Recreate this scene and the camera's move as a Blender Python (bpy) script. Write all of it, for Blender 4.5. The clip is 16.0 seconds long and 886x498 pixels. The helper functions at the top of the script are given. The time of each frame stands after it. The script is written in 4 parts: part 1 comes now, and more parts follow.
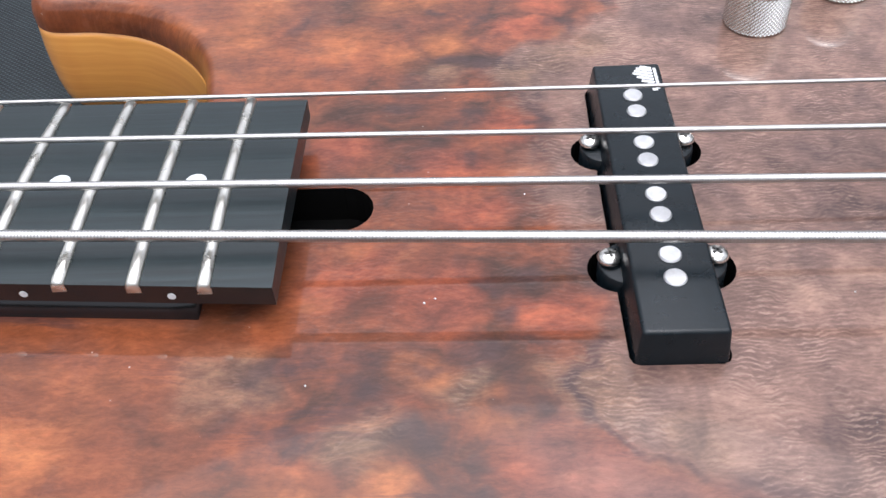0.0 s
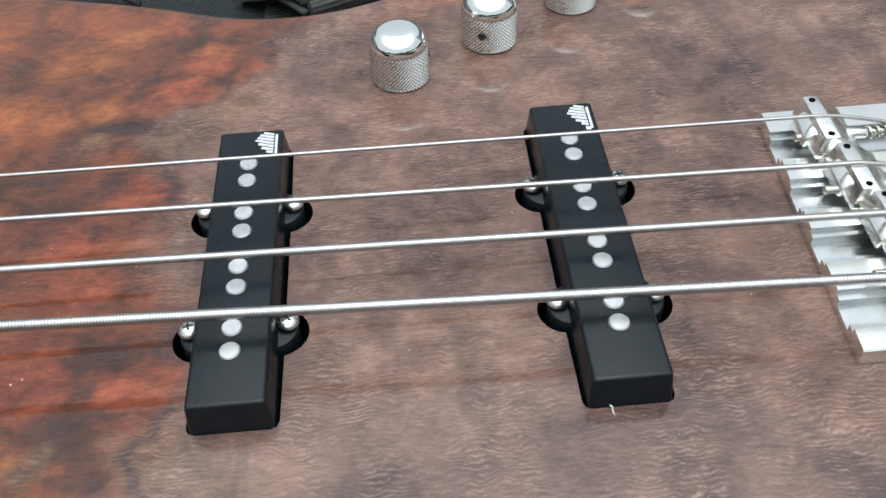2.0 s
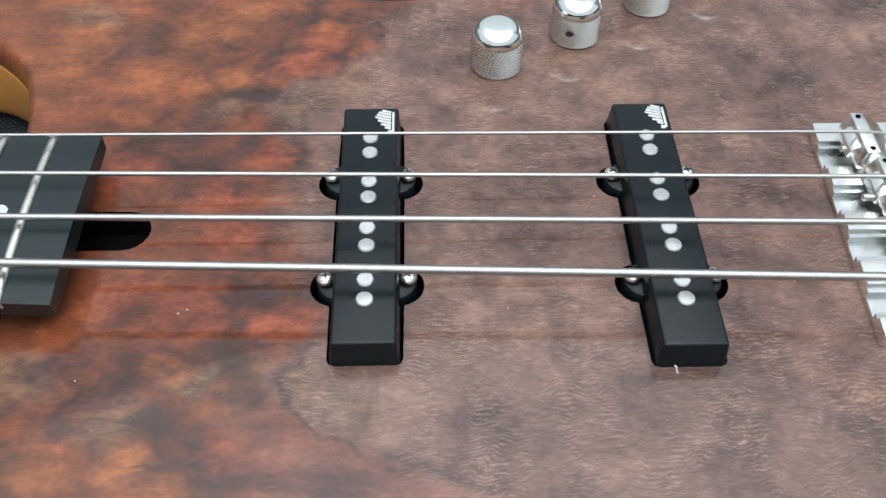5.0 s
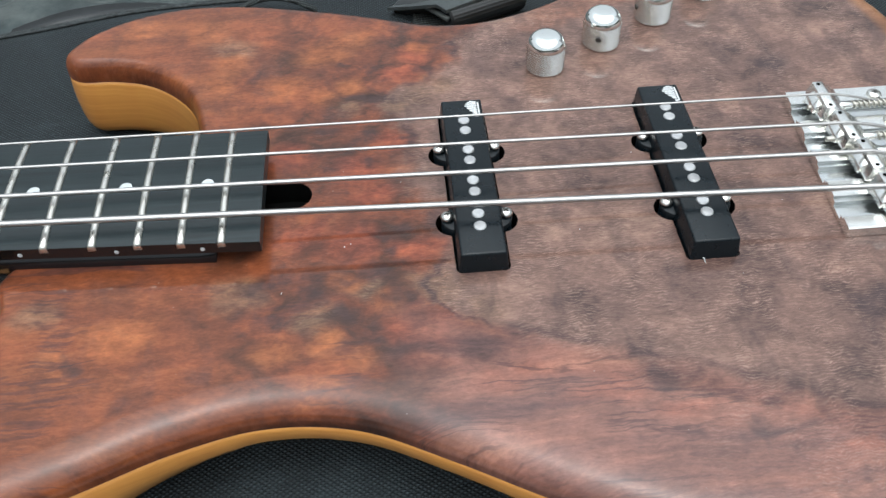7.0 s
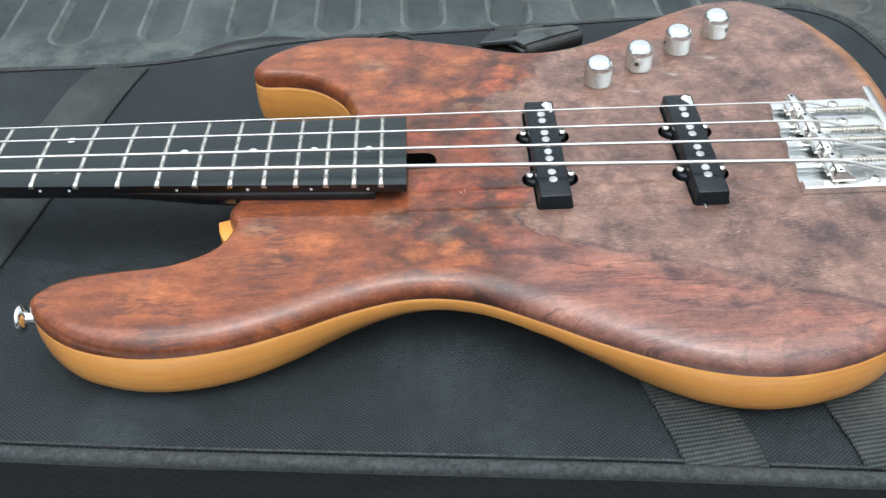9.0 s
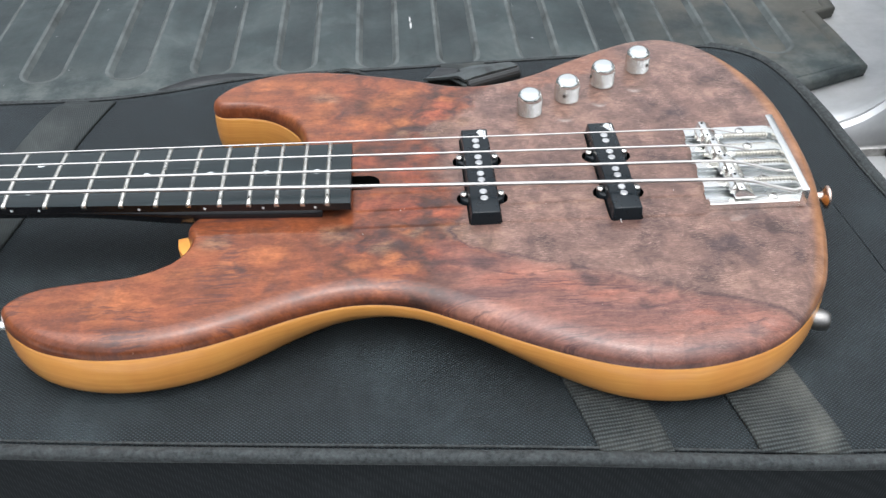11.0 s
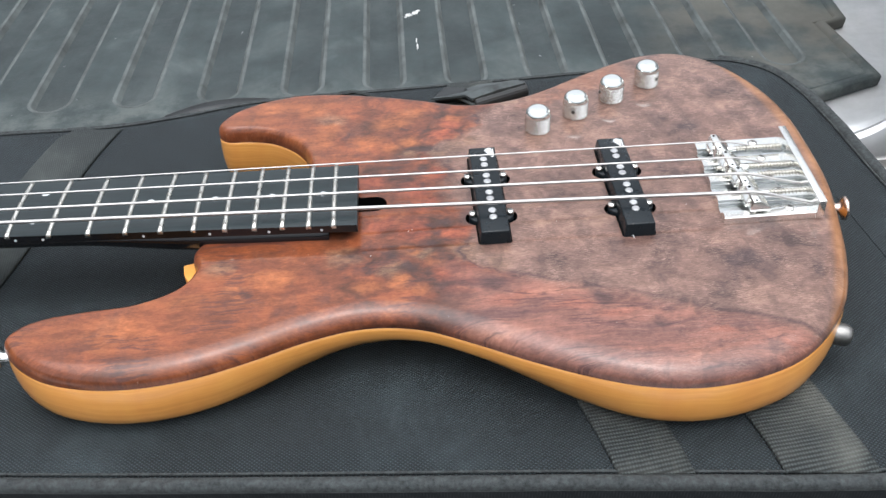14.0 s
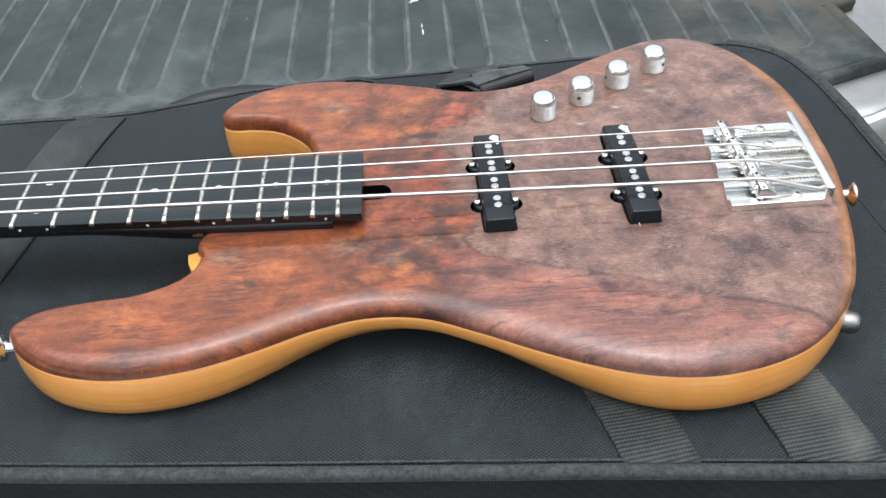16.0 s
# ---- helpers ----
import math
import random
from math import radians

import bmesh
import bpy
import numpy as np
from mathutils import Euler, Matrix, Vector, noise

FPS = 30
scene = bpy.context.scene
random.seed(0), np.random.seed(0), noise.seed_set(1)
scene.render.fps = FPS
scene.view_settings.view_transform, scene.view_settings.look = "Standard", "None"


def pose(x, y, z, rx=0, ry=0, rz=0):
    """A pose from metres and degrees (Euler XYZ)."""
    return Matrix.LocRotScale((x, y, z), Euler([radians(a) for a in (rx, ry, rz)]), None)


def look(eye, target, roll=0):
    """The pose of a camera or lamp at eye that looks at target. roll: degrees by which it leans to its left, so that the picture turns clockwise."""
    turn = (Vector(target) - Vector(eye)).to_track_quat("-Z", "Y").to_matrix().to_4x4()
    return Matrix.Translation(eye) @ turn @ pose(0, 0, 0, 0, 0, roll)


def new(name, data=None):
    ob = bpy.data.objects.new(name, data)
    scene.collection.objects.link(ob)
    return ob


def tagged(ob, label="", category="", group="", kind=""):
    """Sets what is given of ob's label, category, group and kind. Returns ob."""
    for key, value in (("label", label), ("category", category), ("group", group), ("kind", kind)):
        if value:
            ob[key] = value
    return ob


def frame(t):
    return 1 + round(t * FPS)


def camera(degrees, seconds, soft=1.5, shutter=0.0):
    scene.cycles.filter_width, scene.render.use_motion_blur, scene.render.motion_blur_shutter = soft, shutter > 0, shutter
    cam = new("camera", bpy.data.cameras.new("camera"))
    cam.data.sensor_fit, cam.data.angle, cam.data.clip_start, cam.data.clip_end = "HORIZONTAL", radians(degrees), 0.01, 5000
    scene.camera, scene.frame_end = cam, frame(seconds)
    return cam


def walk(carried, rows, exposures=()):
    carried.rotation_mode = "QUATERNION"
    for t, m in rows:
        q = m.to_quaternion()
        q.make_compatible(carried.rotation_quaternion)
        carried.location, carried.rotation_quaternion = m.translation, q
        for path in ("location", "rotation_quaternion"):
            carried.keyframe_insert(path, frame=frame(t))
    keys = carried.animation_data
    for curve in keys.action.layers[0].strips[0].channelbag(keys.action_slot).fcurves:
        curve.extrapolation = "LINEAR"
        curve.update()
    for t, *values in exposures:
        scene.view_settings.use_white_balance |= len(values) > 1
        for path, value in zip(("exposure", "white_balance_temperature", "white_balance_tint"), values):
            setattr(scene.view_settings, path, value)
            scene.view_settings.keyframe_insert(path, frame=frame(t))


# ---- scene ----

cam = camera(51.51, 16.0)
PATH = [
    (0, (0.05722, -0.15926, 0.27034), (0.01938, 0.54560, -0.43800), -3.72),
    (0.5, (0.09073, -0.16300, 0.27351), (0.06590, 0.53714, -0.44007), -3.22),
    (1, (0.11984, -0.15301, 0.26915), (0.12183, 0.54487, -0.44706), -5.26),
    (1.5, (0.12960, -0.15484, 0.27702), (0.15678, 0.53611, -0.44537), -3.85),
    (2, (0.14214, -0.15807, 0.29243), (0.16882, 0.53042, -0.43233), -3.14),
    (2.5, (0.14991, -0.16804, 0.32054), (0.17372, 0.51419, -0.41020), -1.90),
    (3, (0.14960, -0.17550, 0.33685), (0.17279, 0.50488, -0.39564), 0.56),
    (3.5, (0.14929, -0.17571, 0.33245), (0.16547, 0.50344, -0.40138), 0.57),
    (4, (0.14030, -0.18291, 0.33100), (0.15252, 0.48897, -0.40956), 0.37),
    (4.5, (0.13176, -0.18192, 0.32954), (0.14609, 0.46739, -0.43085), 0.40),
    (5, (0.11394, -0.17974, 0.32956), (0.13652, 0.46300, -0.43619), 0.78),
    (5.2, (0.10683, -0.18029, 0.33453), (0.13081, 0.46868, -0.42591), 0.19),
    (7.3, (0.05793, -0.28749, 0.39124), (0.09993, 0.40666, -0.32737), -1.77),
    (7.5, (0.05032, -0.29686, 0.40062), (0.08251, 0.40819, -0.30781), -1.02),
    (8, (0.04573, -0.37777, 0.43839), (0.05110, 0.33454, -0.26345), -1.74),
    (8.2, (0.03634, -0.41033, 0.45181), (0.02800, 0.30377, -0.24818), -2.61),
    (10.3, (0.02970, -0.45136, 0.46675), (0.06244, 0.30161, -0.19049), -1.21),
    (10.5, (0.03704, -0.46008, 0.47011), (0.06985, 0.29539, -0.18425), -1.16),
    (11, (0.04971, -0.48433, 0.48039), (0.08608, 0.27309, -0.17153), -0.97),
    (11.5, (0.05495, -0.50035, 0.48284), (0.08940, 0.25607, -0.17034), -1.38),
    (12, (0.05539, -0.50275, 0.48206), (0.08793, 0.25825, -0.16587), -1.92),
    (12.5, (0.05256, -0.49483, 0.47527), (0.08221, 0.27250, -0.16529), -2.10),
    (13, (0.05399, -0.48874, 0.47271), (0.08114, 0.28241, -0.16336), -2.33),
    (13.5, (0.05537, -0.48169, 0.47062), (0.07884, 0.29154, -0.16307), -2.79),
    (14, (0.05335, -0.47692, 0.47249), (0.07533, 0.29704, -0.16035), -2.91),
    (14.5, (0.05076, -0.47629, 0.47608), (0.06901, 0.28897, -0.16738), -3.19),
    (15, (0.05146, -0.47476, 0.47182), (0.06878, 0.29351, -0.16807), -3.35),
    (15.5, (0.05246, -0.47372, 0.47055), (0.06727, 0.29290, -0.17138), -3.47),
    (16, (0.05565, -0.47351, 0.47248), (0.06762, 0.29022, -0.17295), -3.58),
]
EXPOSURES = [(0, 0.88, 6350, 15), (1, 0.63, 6350, 11), (2, 0.35, 6300, 5), (5, 0.34, 6300, 5), (7.5, 0.62, 6300, 6), (8.2, 0.88, 6250, 5), (10.3, 0.88, 6400, 10), (16, 0.92, 6450, 11)]
walk(cam, [(t, look(eye, target, roll)) for t, eye, target, roll in PATH], EXPOSURES)
SUN, SUN_TURN, SKY, CLOUD = 1.1, 172.0, 0.12, 7.0

# ---- world, sun and exposure ----
world = bpy.data.worlds.new("overcast")
scene.world = world
world.use_nodes = True
wn, wl = world.node_tree.nodes, world.node_tree.links
wn.clear()
sky = wn.new("ShaderNodeTexSky")
sky.sky_type, sky.sun_disc = "NISHITA", False
sky.sun_elevation, sky.sun_rotation = radians(80), radians(SUN_TURN)
sky.air_density, sky.dust_density, sky.ozone_density = 1.0, 3.0, 1.0
grey = wn.new("ShaderNodeHueSaturation")
grey.inputs["Saturation"].default_value = 0.35
back = wn.new("ShaderNodeBackground")
back.inputs["Strength"].default_value = SKY
wout = wn.new("ShaderNodeOutputWorld")
cloud = wn.new("ShaderNodeMix")
cloud.data_type = "RGBA"
cloud.inputs[0].default_value = 0.6
cloud.inputs[7].default_value = (CLOUD * 0.94, CLOUD * 1.0, CLOUD * 1.07, 1)
wl.new(sky.outputs[0], grey.inputs["Color"])
wl.new(grey.outputs[0], cloud.inputs[6])
# an overcast sky is several times brighter overhead than at the horizon
where = wn.new("ShaderNodeTexCoord")
height = wn.new("ShaderNodeSeparateXYZ")
wl.new(where.outputs["Generated"], height.inputs[0])
up = wn.new("ShaderNodeMath")
up.operation = "MAXIMUM"
wl.new(height.outputs[2], up.inputs[0])
up.inputs[1].default_value = 0.0
steep = wn.new("ShaderNodeMath")
steep.operation = "POWER"
wl.new(up.outputs[0], steep.inputs[0])
steep.inputs[1].default_value = 6.0
grade = wn.new("ShaderNodeMath")
grade.operation = "MULTIPLY_ADD"
wl.new(steep.outputs[0], grade.inputs[0])
grade.inputs[1].default_value, grade.inputs[2].default_value = 2.3, 0.78
shade = wn.new("ShaderNodeVectorMath")
shade.operation = "SCALE"
wl.new(cloud.outputs[2], shade.inputs[0])
wl.new(grade.outputs[0], shade.inputs["Scale"])
wl.new(shade.outputs[0], back.inputs["Color"])
wl.new(back.outputs[0], wout.inputs["Surface"])

sun = new("sun", bpy.data.lights.new("sun", "SUN"))
sun.data.energy, sun.data.angle, sun.data.color = SUN, radians(90), (1.0, 0.98, 0.95)
sun.matrix_world = look((math.sin(radians(SUN_TURN)) * 1.25, math.cos(radians(SUN_TURN)) * 1.25, 7.1), (0, 0, 0))


# ---- materials ----
class Nodes:
    """A small builder for node materials."""

    def __init__(self, name):
        self.m = bpy.data.materials.new(name)
        self.m.use_nodes = True
        self.t = self.m.node_tree
        self.bsdf = self.t.nodes["Principled BSDF"]
        self.coords = self.t.nodes.new("ShaderNodeTexCoord").outputs["Object"]

    def put(self, node, key, value):
        if hasattr(value, "is_output"):
            self.t.links.new(value, node.inputs[key])
        else:
            node.inputs[key].default_value = value

    def scaled(self, x, y, z, turn=0.0, vector=None):
        n = self.t.nodes.new("ShaderNodeMapping")
        self.put(n, "Vector", vector or self.coords)
        n.inputs["Scale"].default_value = (x, y, z)
        n.inputs["Rotation"].default_value = (0, 0, radians(turn))
        return n.outputs[0]

    def noise(self, scale, detail=4.0, rough=0.55, distort=0.0, vector=None, colour=False):
        n = self.t.nodes.new("ShaderNodeTexNoise")
        self.put(n, "Vector", vector or self.coords)
        for k, v in (("Scale", scale), ("Detail", detail), ("Roughness", rough), ("Distortion", distort)):
            n.inputs[k].default_value = v
        return n.outputs["Color" if colour else "Fac"]

    def wave(self, scale, axis="X", distort=0.0, vector=None, detail=1.0):
        n = self.t.nodes.new("ShaderNodeTexWave")
        n.bands_direction = axis
        self.put(n, "Vector", vector or self.coords)
        n.inputs["Scale"].default_value, n.inputs["Distortion"].default_value = scale, distort
        n.inputs["Detail Scale"].default_value = detail
        return n.outputs["Fac"]

    def ramp(self, fac, *stops):
        n = self.t.nodes.new("ShaderNodeValToRGB")
        self.put(n, "Fac", fac)
        e = n.color_ramp.elements
        while len(e) < len(stops):
            e.new(0.5)
        for el, (p, c) in zip(e, stops):
            el.position = p
            el.color = (*c, 1) if isinstance(c, tuple) else (c, c, c, 1)
        return n.outputs["Color"]

    def mix(self, fac, a, b, how="MIX"):
        n = self.t.nodes.new("ShaderNodeMix")
        n.data_type, n.blend_type = "RGBA", how
        for k, v in ((0, fac), (6, a), (7, b)):
            if isinstance(v, tuple):
                v = (*v, 1)
            self.put(n, k, v)
        return n.outputs[2]

    def maths(self, how, a, b=0.0, c=0.0):
        n = self.t.nodes.new("ShaderNodeMath")
        n.operation = how
        for k, v in enumerate((a, b, c)):
            self.put(n, k, v)
        return n.outputs[0]

    def axis(self, which, vector=None):
        n = self.t.nodes.new("ShaderNodeSeparateXYZ")
        self.put(n, 0, vector or self.coords)
        return n.outputs[which]

    def warp(self, amount, scale, vector=None):
        """Coordinates pushed about by noise."""
        n = self.t.nodes.new("ShaderNodeVectorMath")
        n.operation = "MULTIPLY_ADD"
        self.put(n, 0, self.noise(scale, 3.0, colour=True, vector=vector))
        n.inputs[1].default_value = (amount, amount, amount)
        self.put(n, 2, vector or self.coords)
        return n.outputs[0]

    def band(self, value, low, high):
        """0 below low, 1 above high."""
        n = self.t.nodes.new("ShaderNodeMapRange")
        n.interpolation_type = "SMOOTHSTEP"
        self.put(n, 0, value)
        n.inputs[1].default_value, n.inputs[2].default_value = low, high
        return n.outputs[0]

    def done(self, colour, rough=0.5, metal=0.0, bump=None, strength=0.3, distance=0.001, **more):
        if isinstance(colour, tuple):
            colour = (*colour, 1)
        self.put(self.bsdf, "Base Color", colour)
        self.put(self.bsdf, "Roughness", rough)
        self.put(self.bsdf, "Metallic", metal)
        for k, v in more.items():
            self.put(self.bsdf, k.replace("_", " "), v)
        if bump is not None:
            n = self.t.nodes.new("ShaderNodeBump")
            n.inputs["Strength"].default_value, n.inputs["Distance"].default_value = strength, distance
            self.put(n, "Height", bump)
            self.t.links.new(n.outputs[0], self.bsdf.inputs["Normal"])
        return self.m


def figured_wood():
    n = Nodes("figured wood")

    def drift(amount, scale):
        """Warped coordinates that keep their mean place."""
        v = n.t.nodes.new("ShaderNodeVectorMath")
        v.operation = "SUBTRACT"
        n.put(v, 0, n.warp(amount, scale))
        v.inputs[1].default_value = (amount / 2, amount / 2, amount / 2)
        return v.outputs[0]

    def patches(spots, vector, aspect=1.5, turn=0.0):
        """Soft uneven patches of wood colour, as 0 to 1."""
        total = None
        flat = n.scaled(1.0, aspect, 0.0, turn, vector)
        c, s_ = math.cos(radians(turn)), math.sin(radians(turn))
        for cx, cy, size in spots:
            v = n.t.nodes.new("ShaderNodeVectorMath")
            v.operation = "DISTANCE"
            n.put(v, 0, flat)
            sy = cy * aspect
            v.inputs[1].default_value = (cx * c - sy * s_, cx * s_ + sy * c, 0.0)
            p = n.band(v.outputs["Value"], size * 1.3, size * 0.3)
            total = p if total is None else n.maths("MAXIMUM", total, p)
        return total

    def times(*values):
        out = values[0]
        for v in values[1:]:
            out = n.maths("MULTIPLY", out, v)
        return out

    w = drift(0.022, 34.0)
    torn = drift(0.024, 62.0)
    edge = drift(0.024, 60.0)
    x, y = n.axis(0, edge), n.axis(1, edge)
    clouds = n.noise(46.0, 8.0, 0.62, 0.35, n.scaled(0.75, 1.1, 1.0, 8, w))
    mottle = n.noise(120.0, 6.0, 0.66, 0.3, n.scaled(0.7, 1.1, 1.0, 12))
    streaks = n.noise(34.0, 7.0, 0.64, 0.4, n.scaled(0.26, 2.3, 1.0, -19, n.warp(0.016, 22.0)))
    # rust-red heartwood at the neck end and along one edge, grey-brown wood towards the bridge
    red = n.ramp(clouds, (0.33, (0.020, 0.009, 0.006)), (0.42, (0.062, 0.023, 0.013)), (0.50, (0.115, 0.035, 0.017)), (0.60, (0.185, 0.052, 0.022)), (0.75, (0.310, 0.103, 0.037)))
    lower = n.ramp(streaks, (0.30, (0.076, 0.037, 0.034)), (0.41, (0.142, 0.064, 0.051)), (0.54, (0.208, 0.090, 0.065)), (0.70, (0.305, 0.138, 0.092)))
    brown = n.ramp(clouds, (0.30, (0.050, 0.028, 0.024)), (0.43, (0.110, 0.063, 0.051)), (0.57, (0.172, 0.099, 0.077)), (0.72, (0.246, 0.147, 0.110)))
    # where the red ends: a wavering line across, bulging towards the pickup
    line = n.ramp(n.maths("MULTIPLY_ADD", y, 2.5, 0.5), (0.20, 0.16), (0.315, 0.104), (0.355, 0.080), (0.385, 0.070), (0.43, 0.088), (0.53, 0.066), (0.60, 0.078), (0.655, 0.056), (0.70, 0.084), (0.75, 0.098), (0.80, 0.11), (0.87, 0.17))
    past = n.maths("SUBTRACT", x, line)
    brownness = n.band(past, -0.007, 0.012)
    rest = n.maths("SUBTRACT", 1.0, brownness)
    smooth_edge = drift(0.012, 30.0)
    level = n.maths("MULTIPLY_ADD", n.axis(0, smooth_edge), 0.393, n.axis(1, smooth_edge))
    low = n.band(level, -0.0245, -0.0390)
    colour = n.mix(brownness, red, brown)
    # red wood comes back along the waist beside the knobs
    rim = n.band(n.maths("MULTIPLY_ADD", x, -0.45, y), 0.044, 0.055)
    colour = n.mix(times(rim, n.band(x, 0.12, 0.15), n.band(x, 0.235, 0.200), 0.7), colour, n.ramp(streaks, (0.30, (0.110, 0.048, 0.032)), (0.50, (0.190, 0.078, 0.046)), (0.70, (0.290, 0.125, 0.070))))
    # the long horn is plainer, an even rust red with lighter orange grain
    even = n.ramp(streaks, (0.28, (0.095, 0.028, 0.013)), (0.50, (0.190, 0.053, 0.019)), (0.70, (0.300, 0.093, 0.030)))
    colour = n.mix(n.maths("MULTIPLY", n.band(n.axis(0, w), 0.038, -0.035), 0.64), colour, even)
    # olive-brown figured islands inside the red
    islands = patches(((0.080, 0.069, 0.011), (0.093, 0.075, 0.009), (0.048, 0.062, 0.008), (0.070, 0.060, 0.009), (0.006, -0.046, 0.013), (0.052, -0.050, 0.009), (0.080, -0.052, 0.013), (0.098, -0.060, 0.010), (0.035, -0.063, 0.010), (-0.008, 0.112, 0.012), (-0.068, -0.048, 0.010)), w, 1.3)
    tan = n.ramp(mottle, (0.32, (0.068, 0.036, 0.024)), (0.50, (0.135, 0.076, 0.047)), (0.70, (0.235, 0.135, 0.075)))
    colour = n.mix(n.maths("MULTIPLY", islands, 0.62), colour, tan)
    # strong red cores
    cores = patches(((0.066, 0.035, 0.010), (0.050, 0.017, 0.013), (0.056, 0.001, 0.012), (0.022, 0.030, 0.012), (0.073, -0.031, 0.011), (0.083, -0.028, 0.007), (0.048, -0.026, 0.015), (0.074, -0.068, 0.013), (0.027, -0.019, 0.012), (0.072, 0.085, 0.009), (0.080, 0.096, 0.010)), w, 1.3)
    blood = n.ramp(mottle, (0.30, (0.115, 0.028, 0.015)), (0.50, (0.215, 0.052, 0.026)), (0.70, (0.305, 0.079, 0.035)))
    colour = n.mix(times(cores, rest, 0.80), colour, blood)
    # glowing orange cores
    glow = patches(((0.019, 0.080, 0.014), (0.037, 0.104, 0.016), (0.050, 0.076, 0.009), (0.036, 0.070, 0.009), (0.084, 0.102, 0.008), (-0.008, 0.100, 0.012), (-0.016, 0.084, 0.010), (0.052, 0.114, 0.012), (0.040, -0.075, 0.009), (0.050, -0.080, 0.008), (0.060, -0.056, 0.007), (0.022, -0.076, 0.010), (0.044, -0.047, 0.007), (-0.034, -0.062, 0.014), (-0.058, -0.074, 0.010), (-0.120, -0.098, 0.022), (-0.020, 0.124, 0.014), (-0.055, 0.132, 0.012)), w, 1.35)
    ember = n.ramp(mottle, (0.30, (0.175, 0.053, 0.019)), (0.50, (0.270, 0.084, 0.028)), (0.70, (0.360, 0.125, 0.042)))
    colour = n.mix(times(glow, rest, 0.66), colour, ember)
    # the streaked red along the lower edge, with brighter tongues under the boundary
    colour = n.mix(n.maths("MULTIPLY", low, n.band(x, 0.05, 0.09)), colour, lower)
    tongues = patches(((0.105, -0.093, 0.016), (0.135, -0.103, 0.016), (0.160, -0.111, 0.013), (0.210, -0.131, 0.012), (0.245, -0.139, 0.008), (0.072, -0.082, 0.012)), w, 3.0, -19)
    colour = n.mix(times(tongues, low, 0.45), colour, n.ramp(mottle, (0.3, (0.165, 0.052, 0.034)), (0.55, (0.25, 0.080, 0.048)), (0.75, (0.33, 0.122, 0.072))))
    # inky stains
    darks = patches(((0.005, 0.088, 0.006), (0.011, 0.076, 0.007), (0.015, 0.065, 0.007), (-0.006, 0.064, 0.011), (0.045, 0.090, 0.004), (0.056, 0.087, 0.004), (0.050, 0.068, 0.006), (0.065, 0.076, 0.006), (0.059, 0.067, 0.006), (0.076, 0.080, 0.004), (0.083, 0.088, 0.006), (0.098, 0.101, 0.008), (0.044, 0.054, 0.007), (0.038, 0.045, 0.006), (0.056, 0.039, 0.007), (0.056, 0.023, 0.006), (0.077, 0.039, 0.005), (0.078, 0.032, 0.004)), torn, 1.4)
    darks = n.maths("MAXIMUM", darks, patches(((0.034, -0.041, 0.007), (0.020, -0.041, 0.008), (0.034, -0.051, 0.007), (0.061, -0.021, 0.004), (0.064, -0.029, 0.004), (0.067, -0.038, 0.005), (0.069, -0.019, 0.006), (0.065, -0.052, 0.007), (0.057, -0.039, 0.006), (0.049, -0.043, 0.005), (0.053, -0.068, 0.008), (0.013, -0.046, 0.006), (0.009, -0.056, 0.006), (0.006, -0.066, 0.006), (0.065, -0.076, 0.008), (0.094, -0.078, 0.009)), torn, 1.4))
    darks = n.maths("MAXIMUM", darks, patches(((0.091, -0.066, 0.004), (0.099, -0.066, 0.004), (0.105, -0.069, 0.004), (0.107, -0.075, 0.004), (0.163, -0.098, 0.006), (0.170, -0.103, 0.004), (-0.051, -0.074, 0.005), (0.020, -0.061, 0.007), (0.045, -0.058, 0.006), (-0.006, -0.084, 0.006), (-0.032, -0.092, 0.006), (0.035, 0.018, 0.004), (0.046, 0.006, 0.004)), torn, 1.4))
    depth = n.maths("MULTIPLY_ADD", n.band(clouds, 0.64, 0.38), 0.50, 0.22)
    colour = n.mix(times(darks, depth), colour, (0.040, 0.021, 0.020))
    # dark lines where the woods meet
    meet = times(n.band(n.maths("ABSOLUTE", n.maths("ADD", past, -0.002)), 0.0046, 0.0005), n.band(n.noise(26.0, 3.0), 0.40, 0.58), n.maths("SUBTRACT", 1.0, low))
    under = times(n.band(n.maths("ABSOLUTE", n.maths("ADD", level, 0.0285)), 0.0032, 0.0003), n.band(x, 0.085, 0.11), n.band(n.noise(30.0, 3.0), 0.38, 0.52))
    colour = n.mix(n.maths("MAXIMUM", n.maths("MULTIPLY", meet, 0.70), n.maths("MULTIPLY", under, 0.52)), colour, (0.030, 0.017, 0.020))
    # fine dark lines that run with the streaks
    lines = n.noise(1.0, 5.0, 0.6, 0.5, n.scaled(8.0, 95.0, 1.0, -17, n.warp(0.008, 40.0)))
    along = times(n.band(n.maths("ABSOLUTE", n.maths("SUBTRACT", lines, 0.5)), 0.035, 0.004), n.band(n.noise(24.0, 3.0), 0.46, 0.60))
    colour = n.mix(times(along, n.maths("MULTIPLY_ADD", low, 0.46, 0.10)), colour, (0.036, 0.018, 0.020))
    blot = times(n.band(n.noise(19.0, 7.0, 0.66, 0.6, n.scaled(0.9, 1.3, 1.0, 20)), 0.52, 0.68), n.band(y, 0.165, 0.110))
    colour = n.mix(n.maths("MULTIPLY", blot, 0.28), colour, (0.046, 0.026, 0.024))
    knots = patches(((0.248, 0.073, 0.013), (0.244, -0.071, 0.010), (0.236, -0.074, 0.009), (0.154, -0.098, 0.008), (0.186, -0.111, 0.005)), drift(0.014, 70.0))
